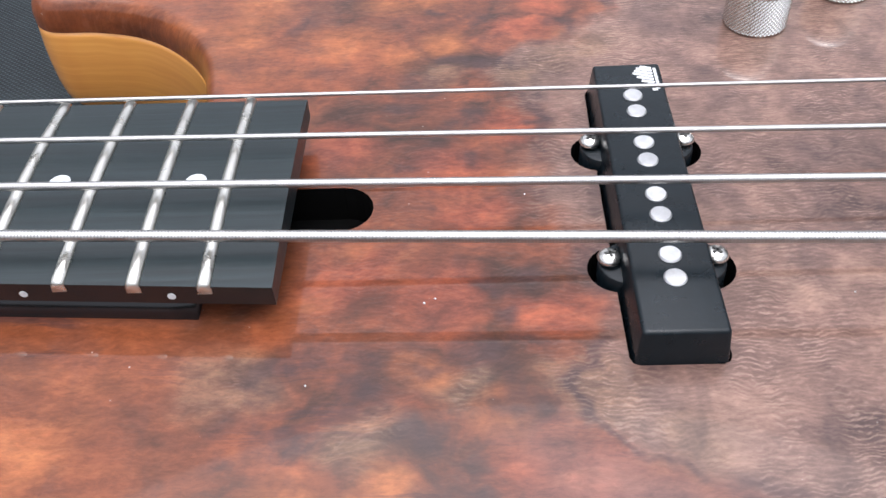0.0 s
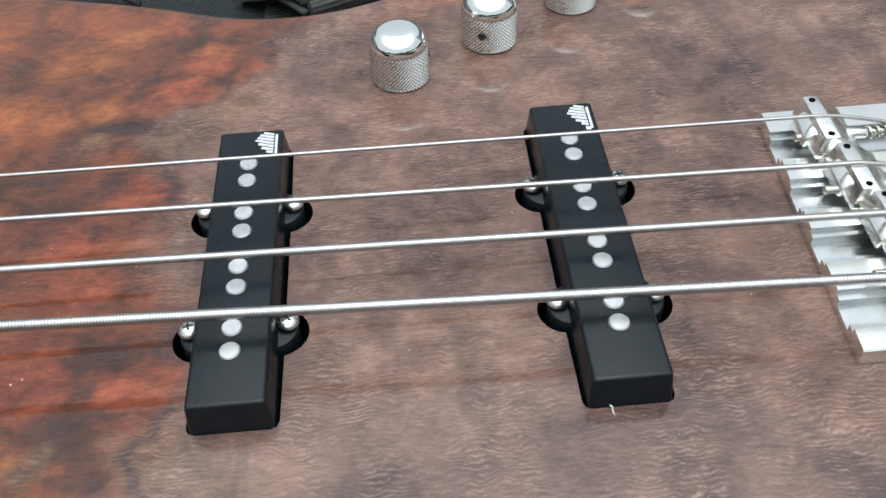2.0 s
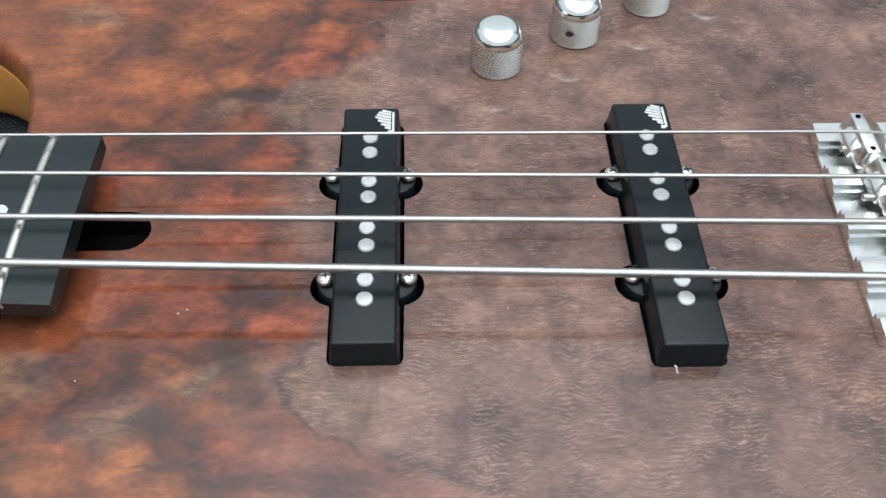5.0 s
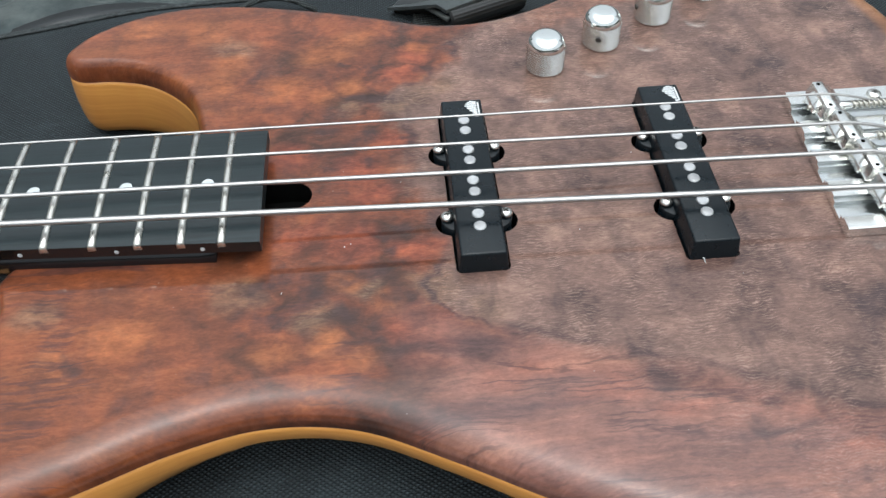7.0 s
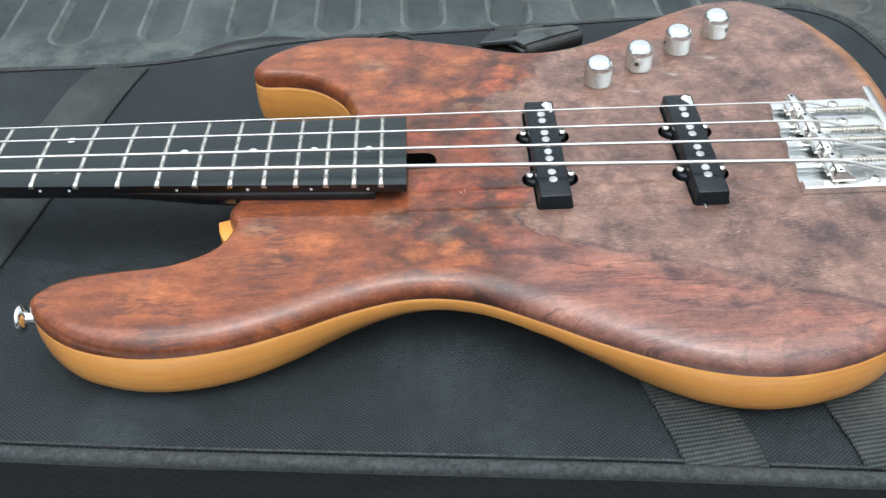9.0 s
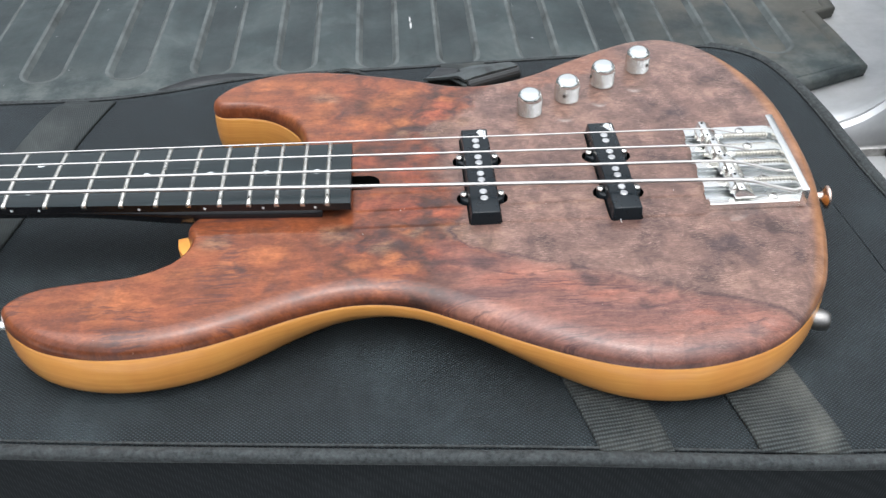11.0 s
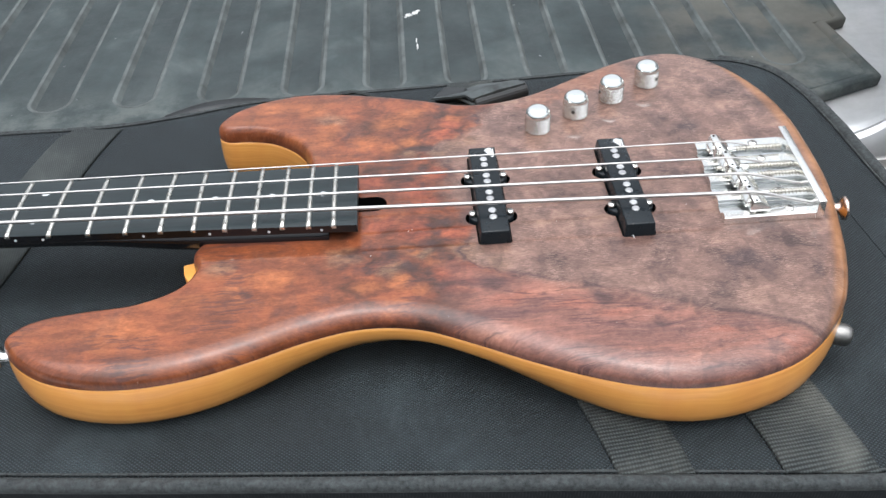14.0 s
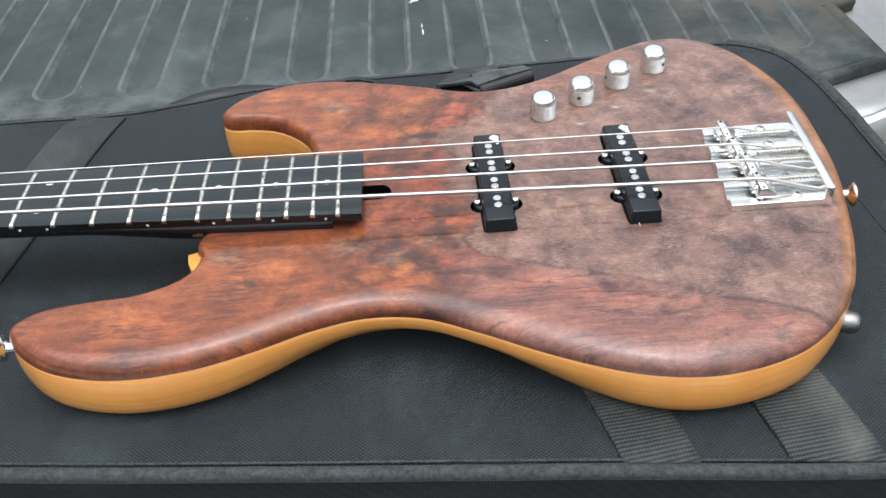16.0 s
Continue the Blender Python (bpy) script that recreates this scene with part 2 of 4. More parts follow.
    colour = n.mix(n.maths("MULTIPLY", knots, 0.66), colour, (0.024, 0.016, 0.020))
    # curly figure: fine wavy ripples gathered in ranks across the grain
    curl_v = n.warp(0.008, 110.0, n.scaled(1.0, 1.0, 0.0))
    ripple = n.wave(250.0, "Y", 3.0, curl_v, 0.7)
    broken = n.noise(1.0, 4.0, 0.65, 0.5, n.scaled(250.0, 860.0, 1.0, 5, n.warp(0.004, 150.0)))
    ripple = n.maths("MULTIPLY_ADD", ripple, 0.20, n.maths("MULTIPLY", broken, 0.85))
    ranks = n.noise(1.0, 3.0, 0.62, 0.6, n.scaled(80.0, 34.0, 1.0, -14))
    figured = n.maths("MAXIMUM", n.maths("MULTIPLY_ADD", brownness, 0.85, 0.15), n.maths("MULTIPLY", islands, 0.7))
    figured = times(figured, n.maths("MULTIPLY_ADD", low, -0.55, 1.0))
    light_ranks = times(n.band(ranks, 0.40, 0.64), figured)
    colour = n.mix(times(n.band(ripple, 0.50, 0.72), n.maths("MULTIPLY_ADD", light_ranks, 0.35, n.maths("MULTIPLY", figured, 0.10))), colour, (0.33, 0.220, 0.172))
    colour = n.mix(times(n.band(ripple, 0.52, 0.34), n.maths("MULTIPLY_ADD", light_ranks, 0.12, n.maths("MULTIPLY", figured, 0.16))), colour, (0.034, 0.021, 0.019))
    dark_ranks = n.band(n.noise(1.0, 3.0, 0.6, 0.4, n.scaled(70.0, 36.0, 1.0, -20)), 0.50, 0.66)
    colour = n.mix(n.maths("MULTIPLY", dark_ranks, n.maths("MULTIPLY_ADD", brownness, 0.20, 0.18)), colour, (0.042, 0.026, 0.027))
    colour = n.mix(0.55, colour, n.ramp(mottle, (0.34, 0.32), (0.68, 0.68)), "OVERLAY")
    # pores and fine grain
    fine = n.noise(1.0, 5.0, 0.74, 0.3, n.scaled(320.0, 900.0, 1.0, 2, n.warp(0.004, 110.0)))
    colour = n.mix(0.55, colour, n.ramp(fine, (0.30, 0.28), (0.70, 0.72)), "OVERLAY")
    # pale sapwood shows round the tail
    tail = n.maths("MULTIPLY_ADD", n.maths("POWER", n.maths("SUBTRACT", n.axis(1), 0.04), 2.0), 1.47, n.axis(0))
    colour = n.mix(n.maths("MULTIPLY", n.band(tail, 0.311, 0.318), 0.48), colour, n.ramp(clouds, (0.3, (0.20, 0.075, 0.018)), (0.7, (0.40, 0.17, 0.045))))
    specks = n.band(n.noise(700.0, 1.0, 0.5), 0.80, 0.83)
    colour = n.mix(n.maths("MULTIPLY", specks, 0.4), colour, (0.5, 0.47, 0.44))
    rough = n.ramp(n.noise(40.0, 4.0), (0.3, 0.30), (0.7, 0.42))
    return n.done(colour, rough, bump=n.noise(9.0, 3.0), strength=0.05, distance=0.001, Specular_IOR_Level=0.12, Coat_Weight=0.72, Coat_Roughness=n.ramp(n.noise(55.0, 5.0), (0.3, 0.015), (0.7, 0.05)))


def side_wood():
    n = Nodes("amber maple")
    grain = n.noise(1.0, 5.0, 0.65, 0.3, n.scaled(14.0, 14.0, 420.0, 0, n.warp(0.01, 20.0)))
    flame = n.noise(1.0, 2.0, 0.5, 0.0, n.scaled(60.0, 60.0, 8.0))
    colour = n.ramp(grain, (0.25, (0.64, 0.265, 0.056)), (0.55, (0.73, 0.325, 0.075)), (0.8, (0.79, 0.38, 0.100)))
    colour = n.mix(0.22, colour, n.ramp(flame, (0.3, 0.35), (0.7, 0.62)), "OVERLAY")
    return n.done(colour, 0.32, bump=grain, strength=0.04, distance=0.0004, Coat_Weight=0.7, Coat_Roughness=0.12)


def plain(name, colour, rough, metal=0.0, vary=0.25, scale=60.0, bump=0.1, stretch=(1, 1, 1), **more):
    n = Nodes(name)
    f = n.noise(scale, 6.0, 0.65, 0.2, n.scaled(*stretch))
    dark = tuple(c * (1 - vary) for c in colour)
    light = tuple(min(1, c * (1 + vary)) for c in colour)
    r = n.ramp(n.noise(scale * 0.4, 4.0), (0.3, max(0.02, rough * 0.8)), (0.7, min(1, rough * 1.2)))
    return n.done(n.ramp(f, (0.3, dark), (0.7, light)), r, metal, bump=f, strength=bump, distance=0.0005, **more)


def woven(name, pitch, colour, dust, rough=0.85, strength=0.6, dusty=(0.5, 0.72), turn=45, low=0.35, squash=1.0, shine=0.35, rows=False):
    """Woven synthetic cloth: a raised weave, with dust lying in patches."""
    n = Nodes(name)
    s = 0.314 / pitch
    v = n.scaled(1, 1, 1, turn, n.scaled(1, squash, 1, 0, n.warp(0.0004, 400.0)))
    across, along = n.wave(s, "X", 0.5, v), n.wave(s, "Y", 0.5, v)
    weave = n.maths("MULTIPLY", n.maths("MULTIPLY_ADD", across, 0.55, 0.45), along) if rows else n.maths("MULTIPLY", across, along)
    dirt = n.noise(11.0, 7.0, 0.62, 0.3)
    wear = n.noise(60.0, 5.0, 0.7)
    lint = n.band(n.noise(900.0, 1.0, 0.5), 0.79, 0.84)
    base = n.mix(n.band(weave, 0.1, 0.75), tuple(c * low for c in colour), colour)
    base = n.mix(n.maths("MULTIPLY", n.band(dirt, *dusty), 0.65), base, dust)
    base = n.mix(0.5, base, n.ramp(wear, (0.3, 0.36), (0.7, 0.64)), "OVERLAY")
    base = n.mix(n.maths("MULTIPLY", lint, 0.35), base, (0.3, 0.3, 0.3))
    return n.done(base, n.ramp(weave, (0.0, min(1, rough * 1.15)), (1.0, rough * 0.85)), bump=weave, strength=strength, distance=pitch * 0.3, Specular_IOR_Level=shine)


def rubber_mat():
    n = Nodes("dusty rubber")
    dirt = n.noise(8.0, 9.0, 0.66, 0.4)
    blotch = n.noise(42.0, 7.0, 0.70, 0.2)
    fine = n.noise(260.0, 5.0, 0.7)
    long = n.noise(1.0, 5.0, 0.66, 0.2, n.scaled(60.0, 7.0, 1.0))
    colour = n.ramp(dirt, (0.32, (0.018, 0.025, 0.026)), (0.52, (0.032, 0.043, 0.044)), (0.75, (0.070, 0.084, 0.083)))
    colour = n.mix(0.50, colour, n.ramp(blotch, (0.32, 0.28), (0.70, 0.72)), "OVERLAY")
    colour = n.mix(0.30, colour, n.ramp(long, (0.35, 0.32), (0.7, 0.68)), "OVERLAY")
    # dust lies thick along the near edge of the ribs
    drift = n.maths("MULTIPLY", n.band(n.axis(1), 0.420, 0.345), n.band(n.noise(26.0, 6.0, 0.66), 0.38, 0.62))
    colour = n.mix(n.maths("MULTIPLY", drift, 0.50), colour, (0.115, 0.128, 0.120))
    # rib tops stay pale as worn; shade in the grooves is painted by height
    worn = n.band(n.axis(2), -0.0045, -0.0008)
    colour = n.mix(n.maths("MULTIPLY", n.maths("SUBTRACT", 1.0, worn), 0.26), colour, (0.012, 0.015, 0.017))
    mud = n.maths("MULTIPLY", n.band(n.axis(0), 0.28, 0.40), n.band(n.noise(11.0, 6.0, 0.62), 0.40, 0.60))
    colour = n.mix(n.maths("MULTIPLY", mud, 0.50), colour, (0.105, 0.096, 0.078))
    # pale scrapes and crumbs
    scrape = n.band(n.noise(1.0, 3.0, 0.6, 0.6, n.scaled(120.0, 26.0, 1.0, 12)), 0.735, 0.79)
    crumbs = n.band(n.noise(150.0, 2.0, 0.5), 0.775, 0.80)
    colour = n.mix(n.maths("MULTIPLY", n.maths("MAXIMUM", scrape, crumbs), 0.55), colour, (0.30, 0.31, 0.30))
    return n.done(colour, n.ramp(blotch, (0.3, 0.52), (0.7, 0.80)), bump=fine, strength=0.3, distance=0.0008, Specular_IOR_Level=0.28)


def chipped_paint():
    """Silver truck paint, dulled by dust, with a few dark chips."""
    n = Nodes("silver paint")
    film = n.noise(18.0, 6.0, 0.65, 0.2)
    dust = n.band(n.noise(7.0, 7.0, 0.66), 0.44, 0.70)
    chips = n.band(n.noise(46.0, 3.0, 0.6, 0.4), 0.735, 0.76)
    colour = n.ramp(film, (0.3, (0.30, 0.31, 0.315)), (0.7, (0.44, 0.45, 0.455)))
    colour = n.mix(n.maths("MULTIPLY", dust, 0.35), colour, (0.33, 0.32, 0.29))
    colour = n.mix(n.maths("MULTIPLY", chips, 0.85), colour, (0.05, 0.048, 0.045))
    metal = n.maths("MULTIPLY", n.maths("SUBTRACT", 1.0, chips), 0.5)
    return n.done(colour, n.ramp(dust, (0.0, 0.30), (1.0, 0.52)), metal, bump=n.noise(300.0, 3.0), strength=0.04, distance=0.0005)


def knurled():
    return plain("knurled nickel", (0.82, 0.81, 0.77), 0.09, 1.0, 0.03, 300, 0.05)


WOOD, MAPLE = figured_wood(), side_wood()
BLACK_NECK = plain("black neck lacquer", (0.005, 0.005, 0.006), 0.20, vary=0.2)
EBONY = plain("ebony", (0.012, 0.019, 0.021), 0.36, vary=0.45, scale=1.0, bump=0.15, stretch=(18, 700, 60), Specular_IOR_Level=0.4)
FRET = plain("fret nickel", (0.74, 0.72, 0.66), 0.3, 1.0, 0.1, 200, 0.03)
PEARL = plain("inlay", (0.50, 0.53, 0.54), 0.3, vary=0.12, scale=400)
COVER = plain("moulded black plastic", (0.0045, 0.0080, 0.0105), 0.30, vary=0.2, scale=500, bump=0.12, Specular_IOR_Level=0.28)
PLATED = plain("bright bridge chrome", (0.93, 0.93, 0.90), 0.22, 1.0, 0.05, 60, 0.02)
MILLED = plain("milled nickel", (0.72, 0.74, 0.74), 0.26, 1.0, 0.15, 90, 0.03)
# darker copy of the milled nickel, with the channel walls' shade in its colour
SHADED_FLANK = plain("milled nickel flank, shade in colour", (0.34, 0.36, 0.36), 0.40, 1.0, 0.2, 90, 0.05)
POLE = plain("pole steel", (0.60, 0.60, 0.60), 0.42, 1.0, 0.12, 400, 0.06)
CHROME = plain("chrome", (0.93, 0.95, 0.92), 0.07, 1.0, 0.03, 60, 0.01)
SATIN = plain("satin chrome", (0.80, 0.80, 0.78), 0.20, 1.0, 0.06, 120, 0.03)
KNURL = knurled()
SPRING = plain("spring steel", (0.54, 0.52, 0.47), 0.36, 1.0, 0.15, 300, 0.05)
STRING = plain("string steel", (0.43, 0.42, 0.41), 0.36, 1.0, 0.1, 500, 0.03)
SCREW = plain("screw nickel", (0.74, 0.73, 0.69), 0.22, 1.0, 0.1, 300, 0.05)
# reddish base colour paints the wood's reflection into the nickel
TINTED_NICKEL = plain("nickel tinted by wood reflection", (0.66, 0.50, 0.42), 0.25, 1.0, 0.12, 200, 0.05)
DULL = plain("dull nickel", (0.25, 0.245, 0.235), 0.36, 1.0, 0.3, 160, 0.1)
# near-black colour stands in for the shade inside cavities and screw sockets
HOLE = plain("recess shade black", (0.003, 0.003, 0.003), 0.9, Specular_IOR_Level=0.05)
DARK_SLOT = plain("shadowed screw slot", (0.10, 0.10, 0.095), 0.5, 1.0, vary=0.2)
PRINT = plain("white print", (0.58, 0.60, 0.60), 0.5, vary=0.2, scale=900)
CLOTH = woven("black ballistic nylon", 0.0019, (0.029, 0.042, 0.049), (0.036, 0.050, 0.056), rough=0.64, dusty=(0.46, 0.82), strength=1.0, squash=1.35, shine=0.30, low=0.20)
# plainer cloth for the bag's side, its colour darkened to hold the shade there
SHADED_SIDE_CLOTH = woven("plain shade-darkened black nylon", 0.0012, (0.014, 0.017, 0.019), (0.034, 0.039, 0.041), rough=0.8, dusty=(0.50, 0.80), strength=0.12, shine=0.15, low=0.8)
WEBBING = woven("black webbing", 0.0017, (0.040, 0.049, 0.049), (0.115, 0.118, 0.104), rough=0.8, dusty=(0.46, 0.74), turn=-5, strength=1.0, low=0.25, squash=0.72, rows=True)
FLAT_WEBBING = woven("flat black webbing", 0.0016, (0.030, 0.037, 0.038), (0.060, 0.068, 0.064), rough=0.8, dusty=(0.42, 0.70), turn=-8, strength=0.35, low=0.5)
OLD_PAINT = plain("scuffed pale paint", (0.40, 0.41, 0.40), 0.7, vary=0.5, scale=300, bump=0.3)
PIPING = plain("bound piping", (0.024, 0.029, 0.030), 0.9, vary=0.75, scale=360, bump=0.9)
FLAP = plain("worn dusty rubber flap", (0.040, 0.048, 0.049), 0.75, vary=0.6, scale=70, bump=0.3)
PLASTIC = plain("worn black plastic", (0.012, 0.014, 0.015), 0.45, vary=0.35, scale=90, bump=0.1)
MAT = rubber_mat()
SCUFFED = plain("scuffed rubber edge", (0.058, 0.068, 0.067), 0.8, vary=0.55, scale=24, bump=0.2)
SILVER = chipped_paint()
LEAVES = plain("tree leaves", (0.035, 0.055, 0.022), 0.7, vary=0.6, scale=3, bump=0.0)
TARMAC = plain("tarmac", (0.052, 0.052, 0.052), 0.9, vary=0.4, scale=9, bump=0.4)


# ---- building helpers ----
def mesh_of(bm, name, material, smooth=True):
    me = bpy.data.meshes.new(name)
    bm.normal_update()
    bm.to_mesh(me)
    bm.free()
    me.materials.append(material)
    me.polygons.foreach_set("use_smooth", [smooth] * len(me.polygons))
    return me


def part(name, bm, material, parent=None, label="", smooth=True, crease=None):
    """One mesh object under a thing or a part."""
    me = bm if isinstance(bm, bpy.types.Mesh) else mesh_of(bm, name, material, smooth)
    if crease:
        me.set_sharp_from_angle(angle=radians(crease))
    ob = new(name, me)
    ob.parent = parent
    return tagged(ob, label) if label else ob


def joined(*bms):
    out = bmesh.new()
    for b in bms:
        me = bpy.data.meshes.new("tmp")
        b.to_mesh(me)
        b.free()
        out.from_mesh(me)
        bpy.data.meshes.remove(me)
    return out


def loft(rings, cap=True, closed=True):
    """Skin over rings of equally many points."""
    bm = bmesh.new()
    rows = [[bm.verts.new(p) for p in r] for r in rings]
    n = len(rows[0])
    for a, b in zip(rows, rows[1:]):
        for i in range(n if closed else n - 1):
            j = (i + 1) % n
            bm.faces.new((a[i], a[j], b[j], b[i]))
    if cap:
        bm.faces.new(rows[0][::-1])
        bm.faces.new(rows[-1])
    bmesh.ops.recalc_face_normals(bm, faces=bm.faces)
    return bm


def block(x0, x1, y0, y1, z0, z1, bevel=0.0005, seg=2):
    bm = bmesh.new()
    bmesh.ops.create_cube(bm, size=1)
    for v in bm.verts:
        v.co = (x0 + (v.co.x + 0.5) * (x1 - x0), y0 + (v.co.y + 0.5) * (y1 - y0), z0 + (v.co.z + 0.5) * (z1 - z0))
    if bevel:
        bmesh.ops.bevel(bm, geom=bm.edges[:], offset=bevel, segments=seg, affect="EDGES", profile=0.5)
    return bm


def lathe(profile, seg=32, matrix=None):
    """A solid of revolution about z from (radius, height) pairs."""
    rings = [[(r * math.cos(a), r * math.sin(a), z) for a in (2 * math.pi * i / seg for i in range(seg))] for r, z in profile]
    bm = loft(rings)
    if matrix:
        bm.transform(matrix)
    return bm


def tube(points, radius, seg=10, flat=1.0):
    """A tube along points; radius may be a list. flat squeezes it upright."""
    pts = [Vector(p) for p in points]
    rad = radius if isinstance(radius, (list, tuple)) else [radius] * len(pts)
    rings = []
    for i, p in enumerate(pts):
        d = (pts[min(i + 1, len(pts) - 1)] - pts[max(i - 1, 0)]).normalized()
        side = d.cross(Vector((0, 0, 1)))
        side = side.normalized() if side.length > 1e-4 else Vector((0, 1, 0))
        up = side.cross(d)
        rings.append([p + (side * math.cos(a) + up * math.sin(a) * flat) * rad[i] for a in (2 * math.pi * k / seg for k in range(seg))])
    return loft(rings)


def spline(points, per=8, closed=True):
    """A smooth curve through control points."""
    pts = [np.array(p, float) for p in points]
    n, out = len(pts), []
    for i in range(n if closed else n - 1):
        if closed:
            p0, p1, p2, p3 = pts[i - 1], pts[i], pts[(i + 1) % n], pts[(i + 2) % n]
        else:
            p0, p1, p2, p3 = pts[max(i - 1, 0)], pts[i], pts[i + 1], pts[min(i + 2, n - 1)]
        t1 = np.linalg.norm(p1 - p0) ** 0.5 or 1e-3
        t2 = np.linalg.norm(p2 - p1) ** 0.5
        t3 = np.linalg.norm(p3 - p2) ** 0.5 or 1e-3
        m1 = (p2 - p1) + t2 * ((p1 - p0) / t1 - (p2 - p0) / (t1 + t2))
        m2 = (p2 - p1) + t2 * ((p3 - p2) / t3 - (p3 - p1) / (t2 + t3))
        for k in range(per):
            t = k / per
            out.append((2 * t**3 - 3 * t**2 + 1) * p1 + (t**3 - 2 * t**2 + t) * m1 + (3 * t**2 - 2 * t**3) * p2 + (t**3 - t**2) * m2)
    if not closed:
        out.append(pts[-1])
    return [tuple(float(c) for c in p) for p in out]


def normals2(loop):
    """Outward normals of a counter-clockwise loop."""
    out, n = [], len(loop)
    for i in range(n):
        (x0, y0), (x1, y1) = loop[i - 1][:2], loop[(i + 1) % n][:2]
        d = Vector((y1 - y0, x0 - x1))
        out.append(d.normalized())
    return out


def ccw(loop):
    area = sum(a[0] * b[1] - b[0] * a[1] for a, b in zip(loop, loop[1:] + loop[:1]))
    return loop if area > 0 else loop[::-1]


def stadium(x0, x1, y0, y1, seg=8, both=True):
    """A slot along y with round ends (the far one only on request)."""
    r, c = (x1 - x0) / 2, (x0 + x1) / 2
    low = [(c - r * math.cos(math.pi * k / seg), y0 + r - r * math.sin(math.pi * k / seg)) for k in range(seg + 1)]
    if both:
        high = [(c + r * math.cos(math.pi * k / seg), y1 - r + r * math.sin(math.pi * k / seg)) for k in range(seg + 1)]
    else:
        high = [(x1, y1), (x0, y1)]
    return low + high


def sheet_with_holes(outer, holes, z):
    """A flat sheet, cut out by loops."""
    bm = bmesh.new()
    for loop in (outer, *holes):
        vs = [bm.verts.new((p[0], p[1], z)) for p in loop]
        for a, b in zip(vs, vs[1:] + vs[:1]):
            bm.edges.new((a, b))
    bmesh.ops.triangle_fill(bm, use_beauty=True, edges=bm.edges[:], normal=(0, 0, 1))
    bmesh.ops.recalc_face_normals(bm, faces=bm.faces)
    if bm.faces and sum(f.normal.z for f in bm.faces) < 0:
        bmesh.ops.reverse_faces(bm, faces=bm.faces)
    return bm


def pit(loop, z0, z1, slope=0.0):
    """Walls and floor of a recess below a loop."""
    ins = normals2(ccw(list(loop)))
    lp = ccw(list(loop))
    rings = [[(p[0], p[1], z0) for p in lp], [(p[0] - n.x * slope, p[1] - n.y * slope, z1) for p, n in zip(lp, ins)]]
    bm = loft(rings, cap=False)
    bm.faces.new([v for v in bm.verts][len(lp):])
    bmesh.ops.recalc_face_normals(bm, faces=bm.faces)
    # the inside of the pit is what shows
    floor = max(bm.faces, key=lambda f: len(f.verts))
    if floor.normal.z < 0:
        bmesh.ops.reverse_faces(bm, faces=bm.faces)
    return bm


def thing(name, label, category, at=(0, 0, 0), group="", kind=""):
    ob = new(name)
    ob.location = at
    return tagged(ob, label, category, group, kind)


# ---- ground and truck bed ----
TOP, BOTTOM, BAG = 0.120, 0.0735, 0.0725

ground = part("ground", block(-60, 60, -60, 60, -0.95, -0.80, 0), TARMAC, smooth=False)
tagged(ground, "grey worn tarmac under the truck", "ground", kind="structure")


def bed_section(offset):
    """Cross-section of the bed seen along the truck: flat sheet, then a rounded corner that turns up into the side."""
    radius = 0.09
    pts = [(x, offset) for x in (-0.95, -0.4, 0.0, 0.2, 0.35, 0.40)]
    for k in range(13):
        a = math.pi / 2 * k / 12
        pts.append((0.44 + (radius - offset) * math.sin(a), radius - (radius - offset) * math.cos(a)))
    return pts + [(0.53 + offset * -1.0, 0.20), (0.53 + offset * -1.0, 0.47)]


def truck_floor():
    """Painted sheet with a rolled rear edge that climbs into the corner post, a gap, and the tailgate beyond it."""
    rings = []
    rows = [(1.9, 0.0), (0.60, 0.0), (0.46, 0.0), (0.40, 0.0), (0.34, 0.0), (0.30, 0.0), (0.275, 0.0), (0.262, 0.0), (0.258, -0.0015), (0.250, -0.0050), (0.244, -0.0005), (0.237, 0.0015), (0.231, -0.0010), (0.226, -0.010), (0.224, -0.028), (0.224, -0.078)]
    for y, offset in rows:
        shift = min(0.17, max(0.0, (y - 0.24) * 0.85))
        rings.append([(x + (shift if x > 0.36 else 0.0), y, z - 0.012) for x, z in bed_section(offset)])
    bm = loft(rings, cap=False, closed=False)
    floor = part("truck_bed_floor", bm, SILVER, crease=32)
    tagged(floor, "silver painted metal truck bed floor with rolled edge", "truck bed", kind="structure")
    part("bed_underside", block(-0.95, 0.52, 0.235, 1.9, -0.10, -0.03, 0), SILVER, floor, smooth=False)
    for name, plan, high in (("bed_side", (0.735, 0.80, 0.24, 1.96), 0.458), ("bed_side", (-1.02, -0.955, 0.22, 1.96), 0.458), ("bulkhead", (-0.95, 0.735, 1.9, 1.96), 0.458)):
        side = part(name, block(*plan, -0.10, high, 0.012, 3), SILVER, crease=35)
        tagged(side, "plain silver painted side of the truck bed", "truck bed", kind="structure")
    gate = [(0.212, -0.09), (0.212, -0.030), (0.207, -0.022), (0.196, -0.018), (0.15, -0.0165), (0.06, -0.015), (-0.02, -0.015), (-0.42, -0.015), (-0.435, -0.02), (-0.44, -0.06), (-0.44, -0.09)]
    bm = loft([[(x, y, z) for y, z in gate] for x in (-1.02, 0.80)])
    ob = part("tailgate", bm, SILVER, crease=35)
    tagged(ob, "lowered silver painted truck tailgate", "tailgate", kind="structure")
    hinge = joined(block(0.462, 0.60, 0.199, 0.206, -0.026, -0.0105, 0.002, 2), block(0.497, 0.525, 0.184, 0.205, -0.022, -0.0085, 0.004, 3))
    part("tailgate_hinge", hinge, DULL, ob, "grey metal tailgate hinge strip", crease=35)


truck_floor()


